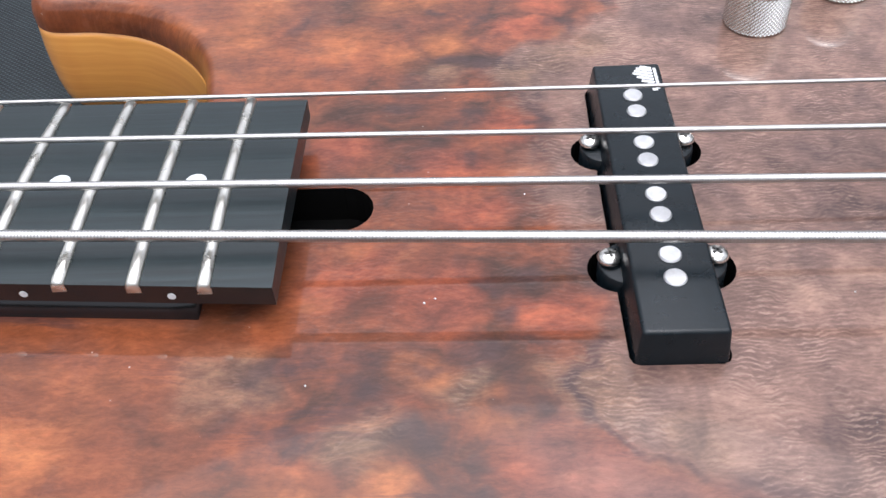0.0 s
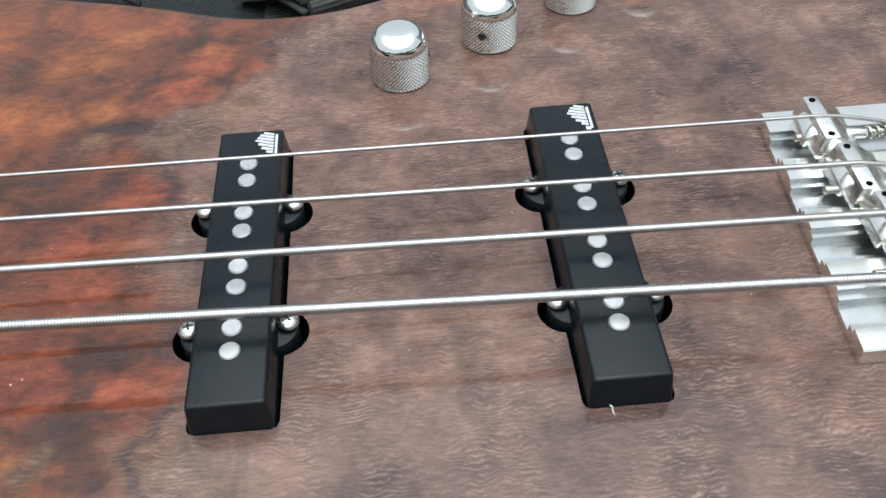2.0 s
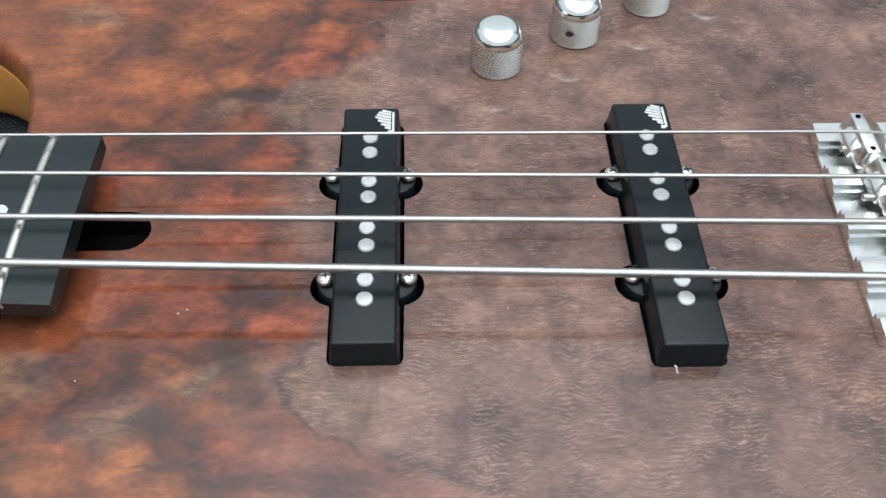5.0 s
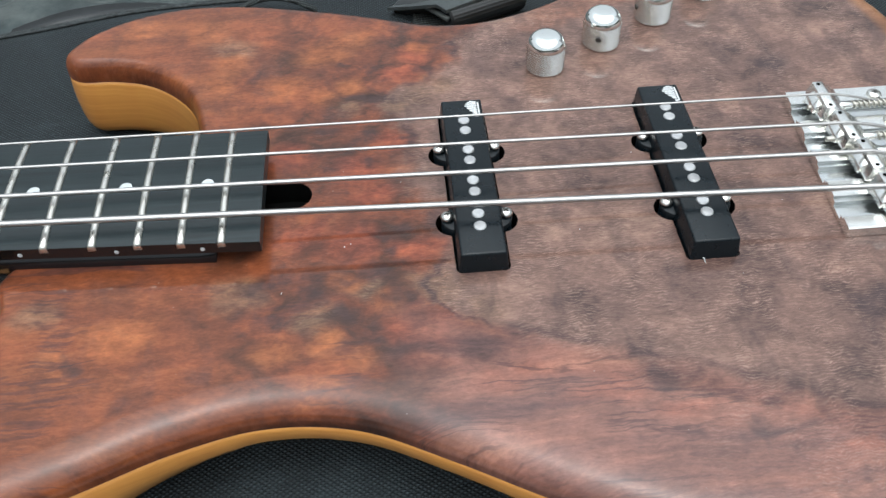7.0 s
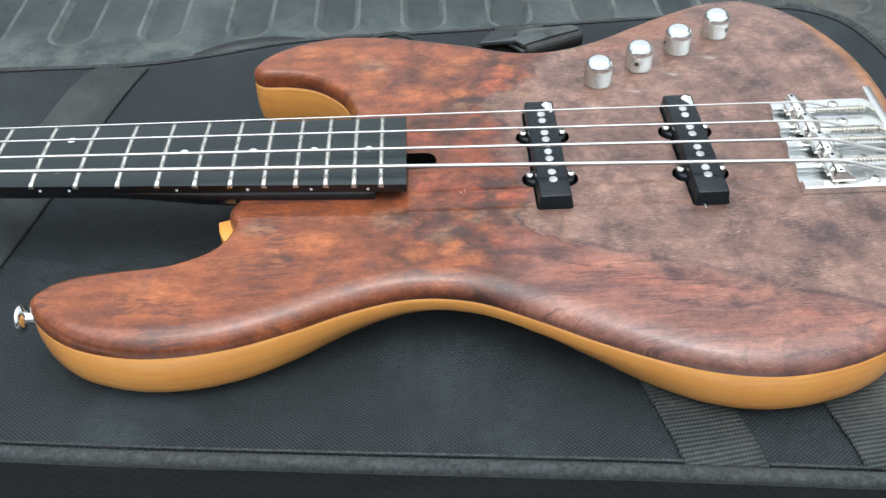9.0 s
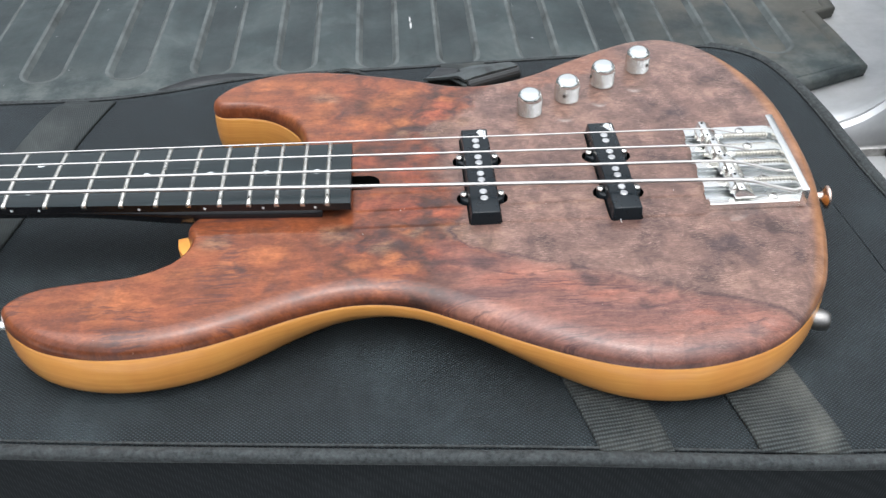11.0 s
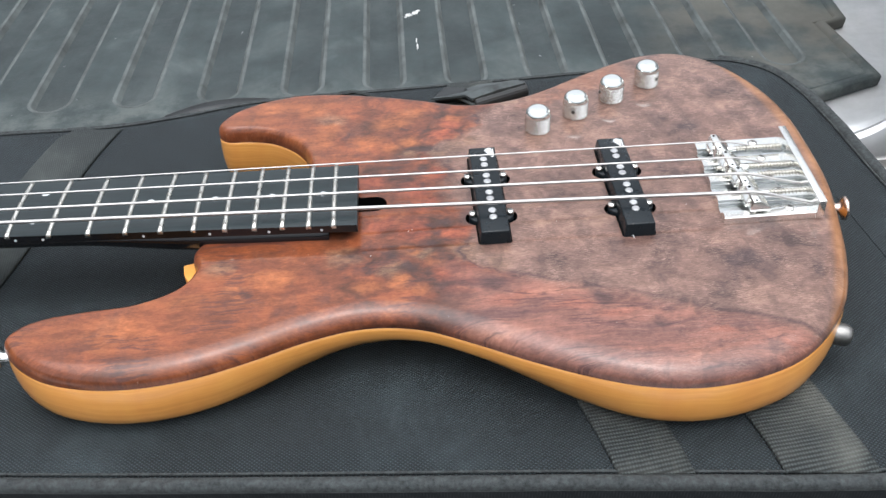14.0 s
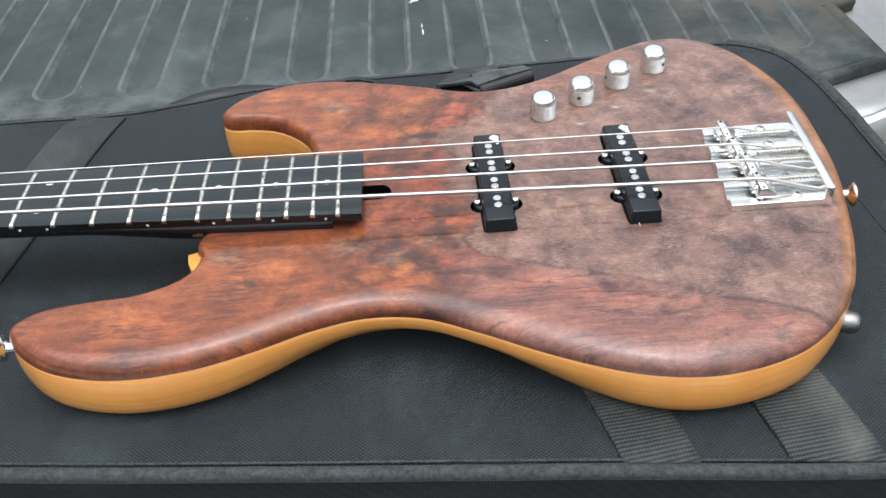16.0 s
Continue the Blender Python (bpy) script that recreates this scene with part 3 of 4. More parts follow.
def surroundings():
    """What closes the place: a line of trees all round, with two taller ones beyond the cab."""
    rng = random.Random(7)
    ico = [(math.cos(a) * c, math.sin(a) * c, h) for h, c, n in ((-1.0, 0.0, 1), (-0.45, 0.89, 5), (0.45, 0.89, 5), (1.0, 0.0, 1)) for a in (2 * math.pi * (k + (0.5 if h > 0 else 0)) / 5 for k in range(n))]
    tris = [(0, 1 + (k + 1) % 5, 1 + k) for k in range(5)] + [(1 + k, 1 + (k + 1) % 5, 6 + k) for k in range(5)] + [(1 + (k + 1) % 5, 6 + (k + 1) % 5, 6 + k) for k in range(5)] + [(6 + k, 6 + (k + 1) % 5, 11) for k in range(5)]
    verts, faces = [], []
    for i in range(4200):
        turn = rng.uniform(0, 2 * math.pi)
        crest = 1.5 + 1.0 * noise.noise((math.cos(turn) * 3, math.sin(turn) * 3, 0.5)) + 0.7 * noise.noise((math.cos(turn) * 11, math.sin(turn) * 11, 2.5)) + 3.4 * math.exp(-((turn - 2.25) / 0.16) ** 2) + 1.6 * math.exp(-((turn - 0.9) / 0.14) ** 2)
        far, up, size = rng.uniform(11.0, 13.5), -0.8 + (crest + 0.8) * rng.random() ** 0.8, rng.uniform(0.18, 0.5)
        n0 = len(verts)
        verts += [(math.cos(turn) * far + size * x * rng.uniform(0.6, 1.3), math.sin(turn) * far + size * y * rng.uniform(0.6, 1.3), up + size * 0.8 * z * rng.uniform(0.6, 1.3)) for x, y, z in ico]
        faces += [tuple(n0 + q for q in f) for f in tris]
    me = bpy.data.meshes.new("far_trees")
    me.from_pydata(verts, [], faces)
    me.materials.append(LEAVES)
    tagged(new("far_trees", me), "dark green line of trees all round", "trees", kind="stuff")


surroundings()


def bed_mat():
    mat = thing("bed_mat", "dusty black ribbed rubber truck bed mat", "mat")
    holes = []
    for k in range(-9, 6):
        x0 = 0.0055 + 0.0862 * k - 0.0003 * k * k
        holes.append(stadium(x0, x0 + 0.0400, 0.367, 1.50, 10))
    outer = [(-0.93, 0.292), (0.40, 0.284), (0.452, 0.299), (0.531, 0.330), (0.527, 0.40), (0.522, 0.452), (0.548, 0.462), (0.556, 0.58), (0.60, 0.60), (0.60, 1.6), (-0.93, 1.6)]
    loop = ccw(list(outer))
    ring = lambda d, z: [(p[0] - n.x * d, p[1] - n.y * d, z) for p, n in zip(loop, normals2(loop))]  # noqa: E731
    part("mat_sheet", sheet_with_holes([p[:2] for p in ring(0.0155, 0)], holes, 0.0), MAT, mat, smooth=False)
    for hole in holes:
        edge, out = ccw(list(hole)), normals2(ccw(list(hole)))
        lip = loft([[(p[0] + n.x * d, p[1] + n.y * d, z) for p, n in zip(edge, out)] for d, z in ((0.0034, 0.0001), (0.0026, 0.0004), (0.0008, 0.0005), (-0.0006, -0.0002))], cap=False)
        part("groove_lip", lip, SCUFFED, mat)
        g = part("groove", pit(hole, 0.0, -0.0050, 0.0040), SCUFFED, mat, crease=30)
        g.data.materials.append(MAT)
        max(g.data.polygons, key=lambda f: f.area).material_index = 1
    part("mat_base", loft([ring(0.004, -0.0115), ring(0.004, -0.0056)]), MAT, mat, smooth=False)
    rim = [ring(0.0155, 0.0), ring(0.0140, -0.0012), ring(0.0125, 0.0), ring(0.0105, 0.0022), ring(0.0035, 0.0024), ring(0.0008, 0.0010), ring(0.0, -0.0015), ring(0.0016, -0.0112)]
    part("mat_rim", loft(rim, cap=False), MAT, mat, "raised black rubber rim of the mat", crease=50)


bed_mat()


# ---- gig bag ----
BAG_EDGE = [(-0.80, -0.086), (-0.55, -0.116), (-0.184, -0.1575), (0.116, -0.1825), (0.29, -0.1970), (0.372, -0.1965), (0.410, -0.168), (0.411, -0.05),
            (0.399, 0.072), (0.394, 0.150), (0.386, 0.205), (0.371, 0.240), (0.335, 0.263), (0.26, 0.258), (0.06, 0.248), (-0.08, 0.241), (-0.15, 0.224), (-0.20, 0.215), (-0.32, 0.214), (-0.55, 0.20), (-0.80, 0.18)]



def gig_bag():
    bag = thing("gig_bag", "black woven nylon gig bag lying flat in the truck bed", "gig bag")
    loop = ccw(spline(BAG_EDGE, 10))
    ns = normals2(loop)
    ring = lambda d, z: [(p[0] - n.x * d, p[1] - n.y * d, z) for p, n in zip(loop, ns)]  # noqa: E731

    def wall_ring(d, z):
        """The side stands nearly upright along the near edge and tucks under elsewhere."""
        out = []
        for p, n in zip(loop, ns):
            t = min(1.0, max(0.0, (p[1] + 0.10) / 0.12))
            e = d * (0.22 + 0.78 * t * t * (3 - 2 * t))
            out.append((p[0] - n.x * e, p[1] - n.y * e, z + 0.0))
        return out

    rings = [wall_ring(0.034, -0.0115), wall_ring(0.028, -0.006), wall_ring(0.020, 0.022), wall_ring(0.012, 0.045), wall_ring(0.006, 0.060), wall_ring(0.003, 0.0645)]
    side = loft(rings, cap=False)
    # shade on the side is painted through this darker cloth
    part("side_panel", side, SHADED_SIDE_CLOTH, bag, "plain shade-darkened black nylon side panel")
    top = [ring(0.003, 0.0675), ring(0.008, 0.0695), ring(0.016, 0.0715), ring(0.03, 0.0722), ring(0.045, BAG)]
    bm = loft(top, cap=False)
    last = [v for v in bm.verts][-len(loop):]
    bm.faces.new(last)
    bmesh.ops.recalc_face_normals(bm, faces=bm.faces)
    part("top_panel", bm, CLOTH, bag)
    rim = [(*p[:2], 0.067) for p in ring(0.0, 0)]
    rim = [(x, y, z + 0.0006 * noise.noise((x * 30, y * 30, 1))) for x, y, z in rim]
    thick = [0.0016 + 0.0014 * min(1.0, max(0.0, (0.235 - y) / 0.06)) + 0.0013 * min(1.0, max(0.0, (-0.06 - y) / 0.06)) + (0.0026 if x > 0.33 and y > -0.15 else 0.0) for x, y, z in rim]
    part("piping", tube(rim + rim[:1], thick + thick[:1], 10), PIPING, bag, "grey-black bound seam piping")
    stitch = [(p[0], p[1], 0.0696) for p in ring(0.0055, 0)]
    part("seam", tube(stitch + stitch[:1], 0.0009, 6), PIPING, bag)
    base = [(p[0], p[1], -0.008) for p in wall_ring(0.029, 0)]
    part("lower_piping", tube(base + base[:1], 0.0030, 8), PIPING, bag)

    def strap(ends, width, name="strap", across=None, material=WEBBING):
        """Flat webbing sewn down, with raised edges."""
        pts = [Vector((x, y, 0)) for x, y in spline(ends, 12, closed=False)]
        rings = []
        for i, p in enumerate(pts):
            d = (pts[min(i + 1, len(pts) - 1)] - pts[max(i - 1, 0)]).normalized()
            s = Vector((-1.0, -across, 0)) if across else Vector((-d.y, d.x, 0))
            h = lambda q: bag_height(q.x, q.y)  # noqa: E731
            row = []
            for u, lift in ((-0.5, 0.0), (-0.5, 0.0019), (-0.47, 0.0026), (0, 0.0022), (0.47, 0.0026), (0.5, 0.0019), (0.5, 0.0)):
                q = p + s * width * u
                row.append((q.x, q.y, h(q) + lift))
            rings.append(row)
        part(name, loft(rings), material, bag, "dusty black nylon webbing strap")

    ns_all = list(zip(loop, ns))

    def bag_height(x, y):
        d = min((-(x - p[0]) * n.x - (y - p[1]) * n.y) for p, n in ns_all if abs(x - p[0]) + abs(y - p[1]) < 0.08) if any(abs(x - p[0]) + abs(y - p[1]) < 0.08 for p, n in ns_all) else 0.1
        for (d0, z0), (d1, z1) in zip(((0.003, 0.0675), (0.008, 0.0695), (0.016, 0.0715), (0.03, 0.0722)), ((0.008, 0.0695), (0.016, 0.0715), (0.03, 0.0722), (0.045, BAG))):
            if d < d1:
                return z0 + (z1 - z0) * max(0, (d - d0) / (d1 - d0))
        return BAG

    strap([(0.147, -0.100), (0.159, -0.1500), (0.1685, -0.1835)], 0.0405, across=-0.085)
    strap([(0.238, -0.100), (0.250, -0.1525), (0.2600, -0.1910)], 0.0495, across=-0.085)
    strap([(-0.214, 0.206), (-0.228, 0.15), (-0.246, 0.05), (-0.27, -0.06), (-0.285, -0.11)], 0.046, material=FLAT_WEBBING)
    tail = [(-0.165, 0.226, 0.062), (-0.135, 0.236, 0.066), (-0.10, 0.247, 0.063), (-0.055, 0.257, 0.052), (-0.03, 0.262, 0.045)]
    tail = spline(tail, 5, closed=False)
    part("strap_tail", loft([[(x, y - 0.010, z), (x, y - 0.010, z + 0.002), (x, y + 0.012, z - 0.001), (x, y + 0.012, z - 0.003)] for x, y, z in tail]), PLASTIC, bag)
    strap([(0.105, 0.246), (0.104, 0.22), (0.103, 0.18)], 0.040)
    return bag


gig_bag()


def carry_handle():
    """Ribbed grip with a folded strap end and a buckle."""
    h = thing("carry_handle", "black ribbed rubber carry handle with plastic buckle on bag", "handle")
    a, b = Vector((0.1025, 0.1880, 0.0810)), Vector((0.1490, 0.2085, 0.0810))
    d = (b - a).normalized()
    rot = Matrix.Translation(a) @ d.to_track_quat("Z", "Y").to_matrix().to_4x4()
    length, seg = (b - a).length, 96
    rings = []
    for r, z in [(0.0001, 0), (0.0068, 0.0), (0.0080, 0.0012), (0.0082, 0.003), (0.0082, length - 0.003), (0.0080, length - 0.0012), (0.0068, length), (0.0001, length)]:
        rings.append([((r - (0.00035 if i % 4 == 0 and r > 0.008 else 0)) * math.cos(2 * math.pi * i / seg), (r - (0.00035 if i % 4 == 0 and r > 0.008 else 0)) * math.sin(2 * math.pi * i / seg), z) for i in range(seg)])
    g = loft(rings)
    g.transform(rot)
    part("grip", g, PLASTIC, h, crease=35)
    # worn flat flap that wraps the grip and lies back over the bag's edge
    rows = []
    for t, back, rise in ((0.0, -0.004, 0.0085), (0.15, 0.002, 0.0100), (0.4, 0.010, 0.0066), (0.7, 0.022, 0.0010), (1.0, 0.034, -0.0040)):
        low = a + Vector((-d.y, d.x, 0)) * back - d * (0.002 + 0.020 * t)
        high = b + Vector((-d.y, d.x, 0)) * back - d * (0.002 + 0.024 * t)
        rows.append([low + Vector((0, 0, rise)), low.lerp(high, 0.5) + Vector((0, 0, rise + 0.0012 * math.sin(3 * t + 1))), high + Vector((0, 0, rise)), high + Vector((0, 0, rise - 0.0022)), low.lerp(high, 0.5) + Vector((0, 0, rise - 0.0016)), low + Vector((0, 0, rise - 0.0022))])
    part("flap", loft(rows), FLAP, h, "dusty worn rubber flap over the grip", crease=50)
    # stubby strap end hanging out beside it
    bm = block(-0.013, 0.012, -0.0095, 0.0095, 0, 0.0075, 0.0022, 3)
    for v in bm.verts:
        v.co.y *= 1.0 - 0.30 * (v.co.x + 0.013) / 0.025
        v.co.z += 0.0030 * math.sin(v.co.x * 120)
    bm.transform(pose(0.0875, 0.2130, 0.0735, 4, 0, -32))
    part("strap_end", bm, PLASTIC, h, crease=40)
    part("cord", tube([a + Vector((-0.011, 0.008, 0.0035)), a + Vector((-0.005, 0.002, 0.003)), a + Vector((0.001, -0.005, 0.0025))], 0.0016, 8), SCUFFED, h)
    loop_strap = thing("strap_loop", "black webbing loop standing up on gig bag", "strap")
    arc = [(-0.022 + 0.048 * k / 14, 0.224 - 0.006 * k / 14, 0.0728 + 0.0085 * math.sin(math.pi * k / 14)) for k in range(15)]
    rings = [[(x, y - 0.0025, z), (x, y - 0.0025, z + 0.0014), (x, y + 0.0025, z + 0.0014), (x, y + 0.0025, z)] for x, y, z in arc]
    part("webbing", loft(rings), WEBBING, loop_strap)


carry_handle()

# ---- bass guitar ----
bass = thing("bass_guitar", "four-string electric bass with glossy figured reddish-brown top on gig bag", "bass guitar")

HEEL = [(-0.070, -0.010), (-0.0835, -0.022), (-0.0885, -0.032), (-0.0850, -0.046), (-0.092, -0.062), (-0.114, -0.0735), (-0.144, -0.0768), (-0.1655, -0.0800)]
NEAR_EDGE = [(-0.1790, -0.0868), (-0.1850, -0.0965), (-0.1780, -0.1080), (-0.159, -0.1225), (-0.132, -0.1310), (-0.105, -0.1325), (-0.075, -0.128), (-0.046, -0.1185), (-0.015, -0.1060), (0.016, -0.0990), (0.048, -0.1025),
             (0.079, -0.117), (0.108, -0.133), (0.136, -0.1465), (0.164, -0.1565), (0.193, -0.1605), (0.223, -0.1570)]
TAIL = [(0.252, -0.146), (0.275, -0.127), (0.292, -0.104), (0.305, -0.072), (0.314, -0.038), (0.3215, -0.001), (0.3245, 0.044), (0.3245, 0.079), (0.3195, 0.112), (0.306, 0.148), (0.287, 0.174)]
FAR_EDGE = [(0.264, 0.1865), (0.241, 0.1865), (0.215, 0.177), (0.180, 0.158), (0.146, 0.138), (0.115, 0.1275), (0.090, 0.1280), (0.058, 0.139), (0.025, 0.1490), (-0.008, 0.156), (-0.038, 0.1565), (-0.066, 0.148), (-0.085, 0.134)]
CUTAWAY = [(-0.0925, 0.119), (-0.086, 0.1105), (-0.068, 0.1085), (-0.052, 0.104), (-0.038, 0.094), (-0.0265, 0.079), (-0.0212, 0.061), (-0.019, 0.042), (-0.022, 0.026)]
EDGE = ccw(spline(HEEL + NEAR_EDGE + TAIL + FAR_EDGE + CUTAWAY, 8))
EDGE_N = normals2(EDGE)


def bump_at(v, centre, width):
    return math.exp(-((v - centre) / width) ** 2)


def round_width(p):
    """How far the top's rounding reaches in from the edge: wide along the near side, tight in the cutaways."""
    x, y = p
    if -0.090 < y < 0.115 and x < 0.0:
        t = min(1.0, max(0.0, (-0.120 - x) / 0.045))
        return 0.0050 + 0.0024 * t * t * (3 - 2 * t)
    if y < -0.05:
        tip = min(1.0, max(0.0, (-0.115 - x) / 0.055))
        bout = min(1.0, max(0.0, (x - 0.08) / 0.08))
        return 0.0140 - 0.0070 * tip * tip * (3 - 2 * tip) + 0.0045 * bout * bout * (3 - 2 * bout)
    return 0.0075


def smoothed(values, reach):
    n = len(values)
    return [sum(values[(i + k) % n] for k in range(-reach, reach + 1)) / (2 * reach + 1) for i in range(n)]


ROUND = smoothed(smoothed([round_width(p) for p in EDGE], 7), 7)


def edge_ring(inset, z):
    return [(p[0] - n.x * inset(p), p[1] - n.y * inset(p), z) for p, n in zip(EDGE, EDGE_N)]


def round_ring(share, z, extra=0.0):
    return [(p[0] - n.x * (r * share + extra), p[1] - n.y * (r * share + extra), z) for p, n, r in zip(EDGE, EDGE_N, ROUND)]


SEAM = TOP - 0.0115


def pickup_loop(cx, cy, half, grow=0.0):
    """Plan of a pickup: a long bar with two rounded ears on each side."""
    w, l, r = 0.0093 + grow, half + grow, 0.0064 + grow * 0.6
    right = []
    for ey in (-0.0205, 0.0205):
        right += [(w - 0.0010 + r * math.cos(a), ey + r * math.sin(a)) for a in (radians(80) * (k / 6 - 1) for k in range(13))]
    right = [(w - 0.002, -l), (w - 0.0006, -l + 0.0006), (w, -l + 0.002)] + right + [(w, l - 0.002), (w - 0.0006, l - 0.0006), (w - 0.002, l)]
    left = [(-x, -y) for x, y in right]
    return [(cx + x, cy + y) for x, y in right + left]


PICKUPS = [(0.0980, 0.0030, 0.0464), (0.1860, 0.0026, 0.0480)]
SLOT = [(y, x) for x, y in stadium(-0.0028, 0.0128, -0.01, 0.0322, 10)]


def body():
    rounding = []
    for k in range(15):
        u = math.sin(math.pi / 2 * k / 14)
        rounding.append((1 - u, 1 - (1 - u ** 2.4) ** (1 / 1.75)))
    rings = [round_ring(1.0, TOP, 0.0008)]
    rings += [round_ring(share, TOP - 0.0085 * c) for share, c in rounding]
    rings.append(round_ring(0.0, SEAM))
    skin = loft(rings, cap=False)
    holes = [pickup_loop(x, y, h, 0.0011) for x, y, h in PICKUPS] + [SLOT]
    cap = sheet_with_holes([p[:2] for p in rings[0]], holes, TOP)
    top = joined(skin, cap)
    bmesh.ops.remove_doubles(top, verts=top.verts, dist=1e-6)
    bmesh.ops.recalc_face_normals(top, faces=top.faces)
    part("top", top, WOOD, bass, "glossy figured reddish-brown wood top with dark stains")
    for h in holes:
        part("cavity", pit(h, TOP, TOP - 0.0108), HOLE, bass, smooth=False)

    def belly(p):
        return bump_at(p[0], 0.048, 0.078) if p[1] < -0.03 else 0.0

    rows = []
    for k, (z, d) in enumerate(((SEAM, 0.0004), (0.106, 0.0), (0.100, -0.0006), (0.094, -0.0007), (0.086, -0.0001), (0.0805, 0.0012), (0.0772, 0.0032), (0.0750, 0.0062), (BOTTOM, 0.0105))):
        rows.append(edge_ring(lambda p, d=d, z=z: d * (1.0 if p[1] < -0.1 or p[0] > 0.05 else 0.6) + belly(p) * 0.027 * max(0.0, (0.102 - z) / 0.0285) ** 1.2, z))
    part("back", loft(rows), MAPLE, bass, "amber lacquered maple body sides and back")


body()


def heel_lip():
    """Square shoulder of the neck pocket below the top."""
    plan = ccw([(-0.0885, -0.0255), (-0.0970, -0.0280), (-0.0955, -0.0365), (-0.0890, -0.0500), (-0.0830, -0.0490), (-0.0780, -0.0255)])
    bm = loft([[(x, y, z) for x, y in plan] for z in (0.079, 0.1065)])
    bmesh.ops.bevel(bm, geom=bm.edges[:], offset=0.0008, segments=2, affect="EDGES", profile=0.5)
    part("heel_shoulder", bm, MAPLE, bass, crease=35)


heel_lip()



def neck_low(x):
    return -0.0306 - 0.0520 * x


def neck_high(x):
    return 0.0342 - 0.0140 * x


def board_z(x):
    return 0.1318 - 0.002 * x


NUT = 0.864 * 2 ** (-21 / 12) - 0.864


def neck():
    xs = [0.0145, 0.013] + [-0.01 * k for k in range(0, 61)]
    rings = []
    for i, x in enumerate(xs):
        lo, hi, z = neck_low(x), neck_high(x), board_z(x)
        up = [(lo + (hi - lo) * k / 16, z + 0.0016 * (1 - (2 * k / 16 - 1) ** 2)) for k in range(17)]
        ring = [(x, lo, z - 0.0053)] + [(x, y, zz) for y, zz in up] + [(x, hi, z - 0.0053)]
        rings.append(ring)
    board = part("fretboard", loft(rings), EBONY, bass, "black ebony fretboard with nickel frets and dots", crease=40)
    board.data.materials.append(BLACK_NECK)
    for f in board.data.polygons:
        if abs(f.normal.y) > 0.8:
            f.material_index = 1
    rings = []
    for x in [-0.004] + [-0.01 * k for k in range(1, 61)]:
        lo, hi, z = neck_low(x) + 0.0008, neck_high(x) - 0.0008, board_z(x) - 0.0054
        heel = min(1.0, max(0.0, (x + 0.170) / 0.085))
        heel = heel * heel * (3 - 2 * heel)
        depth = 0.0140 + 0.0020 * heel
        ring = []
        for k in range(25):
            a = math.pi * k / 24
            c, s = math.cos(a), math.sin(a)
            q = 1.0 - 0.55 * heel
            ring.append((x, (lo + hi) / 2 - (hi - lo) / 2 * math.copysign(abs(c) ** q, c), z - depth * s ** q))
        rings.append(ring)
    part("neck", loft(rings), BLACK_NECK, bass, "gloss black bass neck")
    for n in range(1, 22):
        x = 0.864 * (2 ** (-21 / 12) - 2 ** (-n / 12))
        lo, hi, z = neck_low(x), neck_high(x), board_z(x)
        rings = []
        for k in range(-1, 18):
            u = min(16, max(0, k)) / 16
            y = lo + (hi - lo) * u + (0.0003 if k > 16 else -0.0003 if k < 0 else 0)
            zz = z + 0.0016 * (1 - (2 * u - 1) ** 2) - (0.0016 if k in (-1, 17) else 0)
            rings.append([(x - 0.0016, y, zz - 0.0004), (x - 0.0013, y, zz + 0.0006), (x - 0.0006, y, zz + 0.0012), (x + 0.0006, y, zz + 0.0012), (x + 0.0013, y, zz + 0.0006), (x + 0.0016, y, zz - 0.0004)])
        part("fret", loft(rings), FRET, board)
    where = lambda n: 0.864 * (2 ** (-21 / 12) - 2 ** (-(n - 0.5) / 12))  # noqa: E731
    for n in (3, 5, 7, 9, 12, 15, 17, 19, 21):
        x = where(n)
        lo, hi, z = neck_low(x), neck_high(x), board_z(x)
        mid = (lo + hi) / 2
        for y in ((mid - 0.0157, mid + 0.0138) if n == 12 else (mid - 0.0008,)):
            u = (y - lo) / (hi - lo)
            part("dot_inlay", lathe([(0.0001, -0.001), (0.0025, -0.001), (0.0025, 0.00010), (0.0001, 0.00014)], 20, Matrix.Translation((x, y, z + 0.0016 * (1 - (2 * u - 1) ** 2)))), PEARL, board, crease=40)
        for dx in ((-0.0085, 0.0085) if n == 12 else (0,)):
            m = Matrix.Translation((x + dx, neck_low(x + dx), board_z(x + dx) - 0.0031)) @ pose(0, 0, 0, 90)
            part("side_dot", lathe([(0.0001, -0.001), (0.0009, -0.001), (0.0009, 0.00012), (0.0001, 0.00016)], 14, m), PEARL, board, crease=40)


neck()

POLES = [(0.0350, 0.0283, 0.0158, 0.0092, -0.0030, -0.0097, -0.0222, -0.0289), (0.0348, 0.0283, 0.0155, 0.0088, -0.0044, -0.0110, -0.0238, -0.0302)]
COVER_TOP = 0.1290


